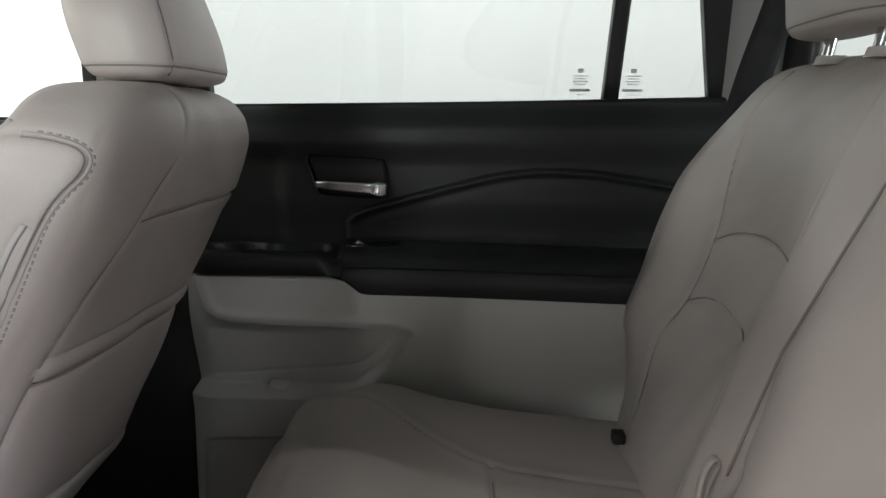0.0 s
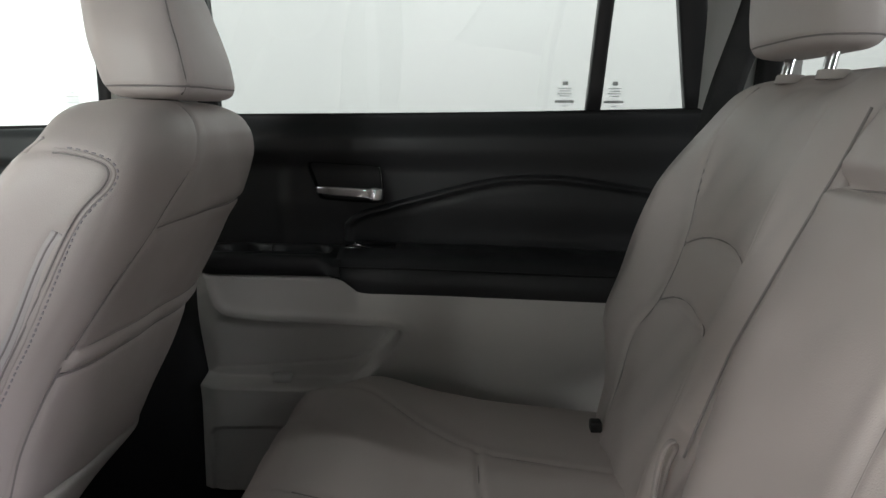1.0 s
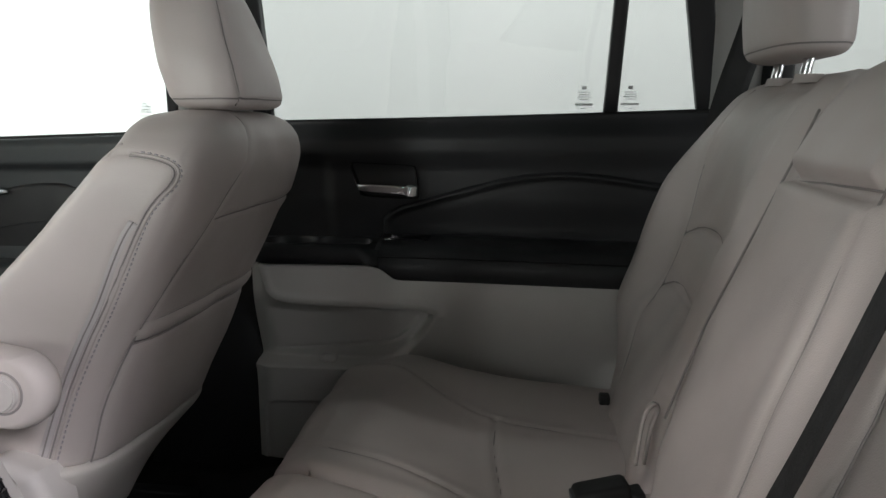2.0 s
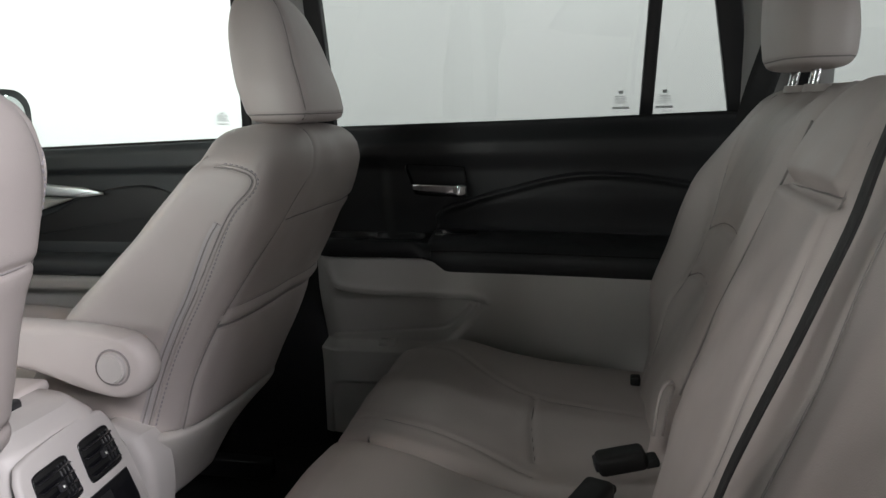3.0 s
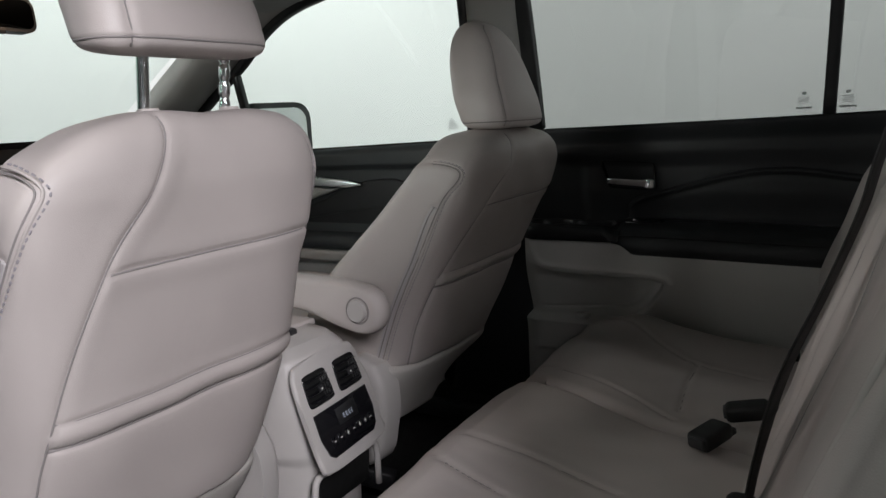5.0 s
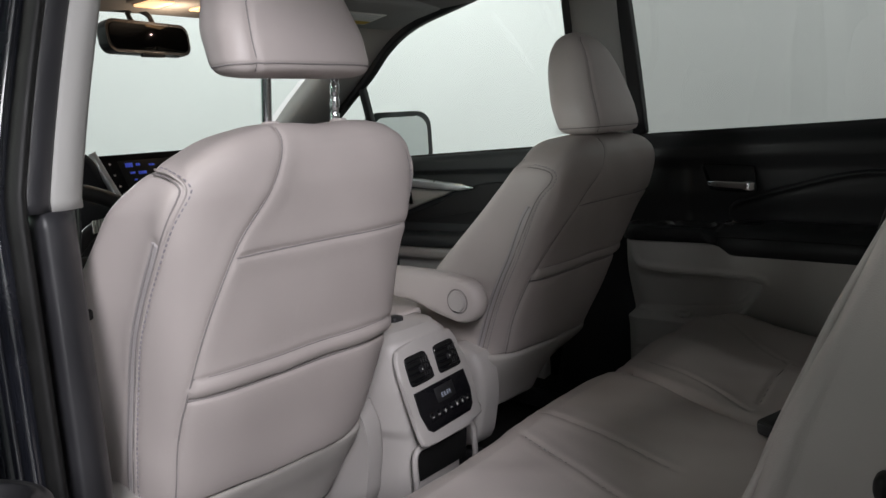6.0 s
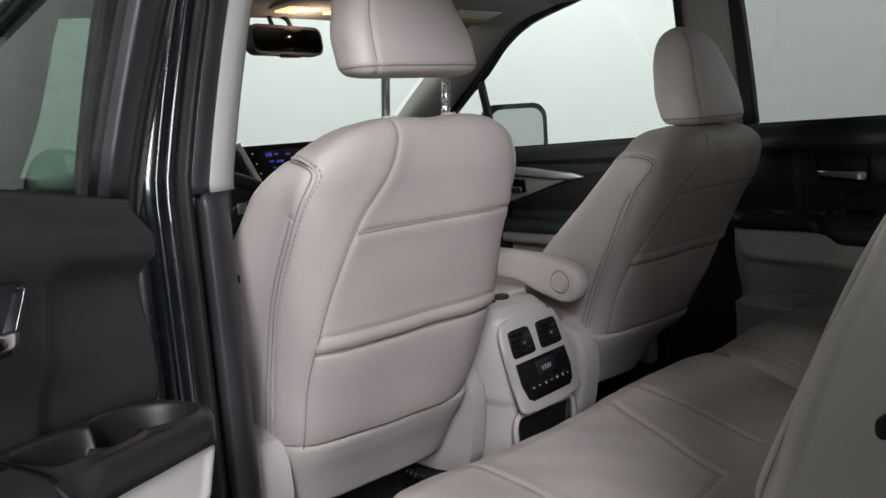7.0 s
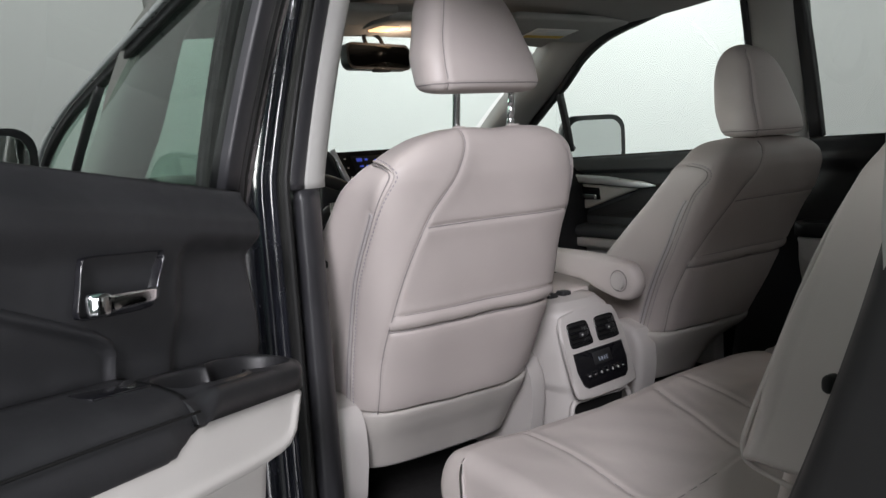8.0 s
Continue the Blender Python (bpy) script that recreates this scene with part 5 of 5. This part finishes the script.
    sweep("sill_seal", [fr(-1.50, sill(-1.50), -0.012), fr(-0.9, sill(-0.9), -0.012), fr(-0.49, sill(-0.49), -0.012)], rrect(0.014, 0.010, 0.004), RUBBER, d, n=12)
    rows = []
    top = smooth_path(arch, 40)
    for f in np.linspace(0, 1, 8):
        rows.append([(p[0], fr(p[0], 1.15 + (p[2] - 1.15) * f)[1], 1.15 + (p[2] - 1.15) * f) for p in top])
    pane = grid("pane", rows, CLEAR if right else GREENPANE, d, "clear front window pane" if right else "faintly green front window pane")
    pane.visible_shadow = False
    if right:
        bm = bmesh.new()
        for w, z in ((0.010, 1.232), (0.026, 1.226), (0.020, 1.221), (0.026, 1.216), (0.030, 1.209)):
            rbox(bm, (-0.570 - w / 2, side_y(z) - 0.0026, z - 0.0012), (-0.570 + w / 2, side_y(z) - 0.0018, z + 0.0012), 0)
        part("printed_mark", bm, GREY_INK, pane, "small grey printed safety mark", smooth=False)
    return d


build_front_door("door_3", True, "closed front passenger door, black lining with silver blade")
build_front_door("door_4", False, "closed driver door with clear window and bright moulding")


# ---- body side at the open doorway: pillar jamb, seals, rear edge ----
def build_jamb():
    j = thing("door_jamb", (-0.33, -0.79, 0.45), "gloss black painted door jamb with rubber seals", "door frame", kind="structure")

    def strip(name, y0, y1, x0, x1, material, z0=0.46, z1=1.62, bulge=0.006, label="", lean=0.0):
        """An upright strip between two outlines, leaning in with the side above the sill."""
        rows = []
        for z in np.linspace(z0, z1, 40):
            inward = (side_y(z, False) - side_y(1.2, False))
            row = []
            for u in np.linspace(0, 1, 9):
                row.append((x0 + (x1 - x0) * u + bulge * math.sin(math.pi * u), y0 + (y1 - y0) * u + inward, z))
            for u in np.linspace(1, 0, 3):
                row.append((x0 + (x1 - x0) * u - 0.04, y0 + (y1 - y0) * u + inward, z))
            rows.append(row)
        return grid(name, rows, material, j, label, around=True, caps=(True, True))

    strip("upper_trim", -0.695, -0.738, -0.335, -0.318, PILLAR, 1.187, 1.63, 0.008, "grey upper pillar trim")
    strip("lower_trim", -0.706, -0.752, -0.334, -0.314, PLAST_G, 0.46, 1.187, 0.010, "charcoal lower pillar trim")
    strip("inner_strip", -0.738, -0.768, -0.318, -0.312, PLAST_G, 1.187, 1.63, 0.004)
    strip("pillar_seal", -0.764, -0.786, -0.316, -0.312, RUBBER, 0.46, 1.63, 0.014, "black rubber door seal")
    strip("painted_step", -0.784, -0.806, -0.318, -0.324, PAINT, 0.46, 1.63, 0.005, "gloss black painted step")
    strip("painted_step", -0.806, -0.820, -0.318, -0.336, PAINT, 0.46, 1.63, 0.006)
    strip("painted_step", -0.820, -0.850, -0.340, -0.350, PAINT, 0.46, 1.63, 0.003)
    strip("outer_seal", -0.848, -0.866, -0.350, -0.362, RUBBER, 0.46, 1.63, 0.010)
    strip("outer_panel", -0.864, -0.915, -0.366, -0.42, PAINT, 0.46, 1.185, 0.004, "gloss black outer pillar cover")
    # rear edge of the doorway, sweeping forward over the wheel arch
    edge = [(0.66, side_y(1.6, False) - 0.02, 1.60), (0.645, side_y(1.4, False) - 0.03, 1.40), (0.613, -0.80, 1.22), (0.570, -0.81, 1.06), (0.510, -0.82, 0.90), (0.44, -0.82, 0.76), (0.36, -0.82, 0.62), (0.30, -0.82, 0.48)]
    sweep("doorway_seal", edge, rrect(0.022, 0.026, 0.010), RUBBER, j, "black rubber doorway seal", n=50, up=(0, 1, 0))
    # matte rubber black replaces gloss paint, for the shade on this edge
    e2 = [(x + 0.045, y - 0.02, z) for x, y, z in edge]
    sweep("painted_edge", e2, rrect(0.07, 0.09, 0.02), RUBBER, j, "black doorway edge", n=50, up=(0, 1, 0))
    e3 = [(x + 0.03, y + 0.05, z) for x, y, z in edge]
    sweep("arch_trim", e3, rrect(0.06, 0.10, 0.02), RUBBER, j, "black wheel arch trim", n=50, up=(0, 1, 0))
    bm = bmesh.new()
    bmesh.ops.create_cone(bm, cap_ends=True, segments=32, radius1=0.017, radius2=0.015, depth=0.006, matrix=Matrix.Translation((0.585, -0.792, 1.040)) @ pose(0, 0, 0, 90, 0, -32))
    part("round_plug", bm, PLAST_D, j, "round black plastic plug")
    # latch striker
    sweep("striker", [(0.50, -0.845, 0.90), (0.485, -0.868, 0.90), (0.46, -0.872, 0.895), (0.45, -0.85, 0.893)], circle(0.005, 8), STEEL, j, "steel door striker", n=20)
    # sill plate
    box_part("sill_plate", (-0.33, -0.84, 0.44), (0.32, -0.70, 0.50), PLAST_D, j, 0.015, 3)


build_jamb()


# ---- dashboard, wheel, mirrors, roof fittings ----
def build_dash():
    d = thing("dashboard", (-1.5, MID, 0.6), "black dashboard with a lit display and silver frame", "dashboard")
    prof = [(-1.20, 0.62), (-1.17, 0.85), (-1.16, 1.04), (-1.20, 1.12), (-1.30, 1.175), (-1.55, 1.19), (-2.02, 1.10), (-2.02, 0.62)]
    pr = smooth_path(prof, 50)
    rows = [[(x, y, z) for x, z in pr] for y in np.linspace(-0.80, 0.72, 20)]
    grid("dash_body", rows, DARK_SOFT, d, "soft black dashboard", around=True, caps=(True, True))
    # instrument hood and display frame
    sweep("instrument_hood", [(-1.24, -0.62, 1.16), (-1.23, -0.54, 1.238), (-1.22, -0.42, 1.252), (-1.23, -0.30, 1.238), (-1.24, -0.25, 1.16)], rrect(0.16, 0.02, 0.008), DARK_SOFT, d, n=30, up=(0, 0.2, 1))
    tilt = Matrix.Translation((-1.165, -0.10, 1.150)) @ pose(0, 0, 0, 0, -14, 0)
    scr = lambda u, v, w: tilt @ Vector((w, u, v))
    s = slab("display", [(-0.105, -0.085), (0.105, -0.085), (0.148, 0.082), (-0.148, 0.082)], 0.016, scr, PIANO, d, 0.004, 2, "gloss black display")
    slab("lit_screen", [(-0.080, -0.058), (0.085, -0.058), (0.110, 0.066), (-0.105, 0.066)], 0.0165, scr, PLAST_D, s, 0.0005, 1)
    for u, v, w, h in ((-0.088, 0.050, 0.018, 0.010), (-0.062, 0.052, 0.010, 0.006), (-0.080, 0.034, 0.012, 0.005), (-0.060, 0.032, 0.020, 0.007), (-0.074, 0.018, 0.008, 0.004), (-0.030, 0.050, 0.014, 0.005)):
        slab("lit_sign", [(u, v), (u + w, v), (u + w, v + h), (u, v + h)], 0.0172, scr, BLUE, s, 0, 1, "small blue lit sign")
    for k in range(5):
        bm = bmesh.new()
        rbox(bm, (0.0165, -0.126 + k * 0.006, 0.058 - k * 0.026), (0.0170, -0.121 + k * 0.006, 0.062 - k * 0.026), 0, 1, tilt)
        part("touch_mark", bm, PAPER, s, smooth=False)
    for sy in (-1, 1):
        sweep("silver_frame", [scr(sy * 0.157, 0.088, 0.014), scr(sy * 0.141, 0.035, 0.016), scr(sy * 0.120, -0.03, 0.018), scr(sy * 0.098, -0.12, 0.022)], rrect(0.016, 0.016, 0.005), SILVER, d, "silver display frame", n=20, up=(1, 0, 0))
    w = thing("steering_wheel", (-0.95, -0.42, 0.95), "black leather steering wheel with switch pads", "steering wheel")
    wm = Matrix.Translation((-0.93, -0.42, 1.000)) @ Matrix.Rotation(radians(-24), 4, "Y")
    ring = [wm @ Vector((0, 0.188 * math.cos(a), 0.188 * math.sin(a))) for a in np.linspace(0, 2 * math.pi, 60)]
    sweep("rim", ring, circle(0.016, 12), DARK_SOFT, w, "black leather rim", up=tuple(wm.to_3x3() @ Vector((1, 0, 0))), caps=False)
    bm = bmesh.new()
    rbox(bm, (-0.05, -0.085, -0.075), (0.0, 0.085, 0.055), 0.02, 3, wm)
    part("hub", bm, PLAST_D, w)
    for sy in (-1, 1):
        bm = bmesh.new()
        rbox(bm, (-0.03, sy * 0.13 - 0.055, -0.03), (-0.004, sy * 0.13 + 0.055, 0.012), 0.008, 2, wm)
        sp = part("spoke", bm, PLAST_D, w)
        bm = bmesh.new()
        rbox(bm, (-0.004, sy * 0.125 - 0.028, -0.022), (0.002, sy * 0.125 + 0.028, 0.006), 0.002, 1, wm)
        pad = part("switch_pad", bm, PLAST_G, sp)
        bm = bmesh.new()
        for k in range(3):
            rbox(bm, (0.002, sy * 0.125 - 0.020 + k * 0.015, -0.012), (0.0026, sy * 0.125 - 0.012 + k * 0.015, -0.003), 0, 1, wm)
        part("switch_mark", bm, PAPER, pad, smooth=False)
    bm = bmesh.new()
    bmesh.ops.create_cone(bm, cap_ends=True, segments=20, radius1=0.04, radius2=0.05, depth=0.25, matrix=wm @ Matrix.Translation((-0.16, 0, -0.01)) @ pose(0, 0, 0, 0, 90))
    part("column", bm, PLAST_D, w)
    for sy in (-1, 1):
        st = sweep("stalk", [wm @ Vector((-0.07, sy * 0.02, 0.075)), wm @ Vector((-0.065, sy * 0.08, 0.122)), wm @ Vector((-0.06, sy * 0.15, 0.132))], circle(0.015, 10), PLAST_D, w, n=14)
        bm = bmesh.new()
        for k in range(4):
            p = wm @ Vector((-0.047, sy * (0.072 + 0.0062 * k), 0.122))
            rbox(bm, p - Vector((0.001, 0.0021, 0.013)), p + Vector((0.001, 0.0021, 0.013)), 0)
        part("stalk_mark", bm, PAPER, st, smooth=False)


build_dash()


def build_windscreen():
    d = thing("windscreen", (-1.6, MID, 1.15), "clear raked windscreen", "windscreen", kind="structure")
    rows = []
    for f in np.linspace(0, 1, 12):
        x, z = -1.19 - 0.83 * f, 1.588 - 0.45 * f + 0.03 * math.sin(math.pi * f)
        hw = 0.665 + 0.115 * f
        rows.append([(x - 0.10 * (1 - u * u), MID + hw * u, z + 0.012 * (1 - u * u)) for u in np.linspace(-1, 1, 16)])
    p = grid("pane", rows, CLEAR, d, "clear laminated pane")
    p.visible_shadow = False
    rows = []
    for f in np.linspace(0, 1, 10):
        x, z = 2.02 + 0.22 * f, 1.60 - 0.48 * f
        rows.append([(x + 0.05 * (1 - u * u), MID + (0.58 + 0.1 * f) * u, z) for u in np.linspace(-1, 1, 10)])
    p = grid("rear_pane", rows, TINT, d, "dark tinted rear pane")
    for right in (True, False):
        rows = []
        for f in np.linspace(0, 1, 6):
            z = 1.20 + 0.40 * f
            rows.append([((0.58 if right else 0.74) + (1.10 - 0.1 * f) * u, side_y(z, right), z) for u in np.linspace(0, 1, 6)])
        p = grid("quarter_pane", rows, TINT, d, "dark tinted quarter pane")


build_windscreen()


def build_rear_mirror():
    m = thing("rear_view_mirror", (-1.17, -0.09, 1.49), "black rear-view mirror hanging from the windscreen", "mirror")
    prof = rrect(0.245, 0.074, 0.024, 6)
    pl = Matrix.Translation((-1.165, -0.085, 1.495)) @ pose(0, 0, 0, 0, -6, 12)
    slab("housing", prof.tolist(), -0.035, lambda u, v, w: pl @ Vector((w, u, v)), PLAST_D, m, 0.008, 3, "black mirror housing")
    slab("glass", rrect(0.230, 0.060, 0.019, 6).tolist(), 0.002, lambda u, v, w: pl @ Vector((w, u, v)), DARKGLASS, m, 0.001, 1, "dark mirror glass")
    box_part("button_bar", (-1.168, -0.115, 1.450), (-1.155, -0.055, 1.462), PLAST_D, m, 0.003)
    for y in (-0.11, -0.06):
        sweep("bracket", [(-1.185, y, 1.522), (-1.20, y - 0.004, 1.552), (-1.225, -0.085, 1.570)], circle(0.006, 8), PLAST_D, m, n=14)


build_rear_mirror()


def build_roof_fittings():
    l = thing("map_light", (-1.10, -0.06, 1.61), "overhead console with warm lit map lights", "lamp")
    box_part("console_shell", (-1.22, -0.16, 1.566), (-0.98, 0.08, 1.62), LINER, l, 0.015, 3)
    for y in (-0.092, 0.052):
        box_part("lens", (-1.160, y - 0.030, 1.561), (-1.085, y + 0.030, 1.569), LAMP, l, 0.003, 2, "lit warm lens")
    v = thing("sun_visor", (-1.10, 0.30, 1.60), "folded grey sun visor with a warning label", "sun visor")
    tip = Matrix.Translation((-0.83, 0, 1.575)) @ Matrix.Rotation(radians(-9), 4, "Y") @ Matrix.Translation((0.83, 0, -1.575))
    box_part("visor_panel", (-1.03, 0.14, 1.556), (-0.83, 0.58, 1.577), LINER, v, 0.008, 3, m=tip)
    lab = box_part("label", (-0.990, 0.28, 1.5545), (-0.905, 0.44, 1.556), PAPER, v, 0, 1, "pale printed warning label", m=tip)
    bm = bmesh.new()
    rbox(bm, (-0.985, 0.285, 1.5536), (-0.963, 0.435, 1.5543), 0, 1, tip)
    part("label_band", bm, mat("amber_print", (0.6, 0.42, 0.08), 0.7, vary=0), lab, smooth=False)
    bm = bmesh.new()
    for k in range(4):
        rbox(bm, (-0.955 + k * 0.012, 0.29, 1.5536), (-0.950 + k * 0.012, 0.43, 1.5543), 0, 1, tip)
    part("label_print", bm, GREY_INK, lab, smooth=False)
    v2 = thing("sun_visor", (-1.10, -0.40, 1.60), "folded grey sun visor over the driver place", "sun visor")
    box_part("visor_panel", (-1.03, -0.66, 1.556), (-0.83, -0.22, 1.577), LINER, v2, 0.008, 3)


build_roof_fittings()


def build_door_mirror(right):
    y = 0.917 if right else 2 * MID - 1.03
    sgn = 1 if right else -1
    m = thing("door_mirror", (-1.26, y, 1.16), "black outside mirror on the front door", "mirror", "door mirrors")
    pl = Matrix.Translation((-1.312 if right else -1.30, y - sgn * 0.005, 1.206 if right else 1.238)) @ pose(0, 0, 0, 0, 0, -14 if right else -1)
    zs = [(0.0, 1.0), (-0.02, 1.02), (-0.05, 0.97), (-0.085, 0.82), (-0.11, 0.55), (-0.118, 0.2)]
    o = rrect(0.262, 0.198, 0.055, 6)
    rows = [[pl @ Vector((dx, u * k, v * k)) for u, v in o] for dx, k in zs]
    grid("housing", rows, PLAST_D, m, "black mirror housing", around=True, caps=(True, True), flip=True)
    slab("glass", (o * [0.86, 0.84]).tolist(), 0.002, lambda u, v, w: pl @ Vector((0.001 + w, u, v)), MIRROR, m, 0.001, 1, "mirror glass")
    bm = bmesh.new()
    rbox(bm, (-1.40, min(y - sgn * 0.14, y - sgn * 0.04), 1.175), (-1.33, max(y - sgn * 0.14, y - sgn * 0.04), 1.205), 0.012, 3)
    part("stalk", bm, PAINT, m)


build_door_mirror(True)
build_door_mirror(False)


# ---- seat belts ----
def belt(name, pts, width, across, label, at, extra=None):
    b = thing(name, at, label, "seat belt")
    p = smooth_path(pts, 40)
    a = smooth_path(across, 40)
    tan = np.gradient(p, axis=0)
    tan /= np.linalg.norm(tan, axis=1)[:, None]
    a = a - tan * np.sum(a * tan, axis=1)[:, None]
    a /= np.linalg.norm(a, axis=1)[:, None]
    nrm = np.cross(tan, a)
    h = 0.0007
    cols = []
    for u, w in ((-1, -1), (-0.5, -1), (0, -1), (0.5, -1), (1, -1), (1, 1), (0.5, 1), (0, 1), (-0.5, 1), (-1, 1)):
        cols.append(p + a * (u * width / 2) + nrm * (w * h))
    grid("webbing", np.stack(cols, 1), WEB, b, "black woven webbing", around=True, caps=(True, True))
    return b


def build_belts():
    # far side: from the pillar guide down behind the seat
    belt("seat_belt", [(0.545, 0.600, 1.52), (0.513, 0.620, 1.36), (0.478, 0.625, 1.24), (0.45, 0.63, 1.12)], 0.047, [(1, 0, 0), (1, -0.15, 0), (1, -0.15, 0)], "black seat belt hanging at the rear pillar", (0.5, 0.66, 1.1))
    # middle belt: from the roof down to its tongue on the cushion, standing off the backrest
    b = belt("seat_belt", [(0.545, -0.275, 1.56), (0.475, -0.262, 1.40), (0.428, -0.252, 1.27), (0.406, -0.248, 1.20), (0.394, -0.241, 1.15), (0.377, -0.236, 1.10), (0.358, -0.235, 1.05), (0.337, -0.236, 1.00), (0.321, -0.226, 0.95), (0.309, -0.216, 0.90), (0.301, -0.225, 0.86), (0.296, -0.235, 0.82)], 0.046, [(0.25, 0.95, 0.20), (0.16, 0.96, -0.05), (0.10, 0.97, -0.20), (0.07, 0.93, -0.36), (0.04, 0.89, -0.46)], "black middle seat belt hanging before the double backrest", (0.29, -0.23, 0.78))
    t = box_part("tongue", (0.272, -0.262, 0.778), (0.306, -0.208, 0.832), RUBBER, b, 0.010, 3, "black belt tongue")
    box_part("tongue_plate", (0.236, -0.246, 0.784), (0.275, -0.222, 0.788), STEEL, t, 0.001, 1, "steel tongue plate")
    # driver belt along the near pillar
    d = belt("seat_belt", [(-0.372, -0.655, 1.40), (-0.376, -0.664, 1.306), (-0.378, -0.677, 1.213), (-0.380, -0.684, 1.14), (-0.386, -0.692, 1.09), (-0.395, -0.712, 0.98), (-0.41, -0.72, 0.80), (-0.42, -0.72, 0.56)], 0.046, [(-0.90, 0.36, 0.03), (-0.90, 0.36, -0.04), (-0.90, 0.36, -0.08)], "black driver seat belt hanging along the pillar", (-0.42, -0.72, 0.56))
    box_part("stop_button", (-0.396, -0.692, 1.046), (-0.384, -0.676, 1.060), RUBBER, d, 0.004, 3, "round black belt stop")
    # buckles lying on the cushion crease
    for at, rz, ry in (((0.247, 0.092, 0.806), 10, -10), ((0.212, 0.005, 0.797), 66, -6)):
        k = thing("belt_buckle", at, "black seat belt buckle lying on the cushion", "belt buckle", "belt buckles")
        m = Matrix.Translation(at) @ pose(0, 0, 0, 0, ry, rz)
        bm = bmesh.new()
        rbox(bm, (-0.030, -0.018, -0.012), (0.030, 0.018, 0.012), 0.007, 3, m)
        body = part("buckle_body", bm, RUBBER, k)
        bm = bmesh.new()
        rbox(bm, (-0.033, -0.012, -0.006), (-0.027, 0.012, 0.008), 0.002, 2, m)
        part("button", bm, PLAST_G, body)
        bm = bmesh.new()
        rbox(bm, (0.026, -0.013, -0.012), (0.044, 0.013, -0.002), 0.002, 1, m)
        part("stem", bm, WEB, k)


build_belts()
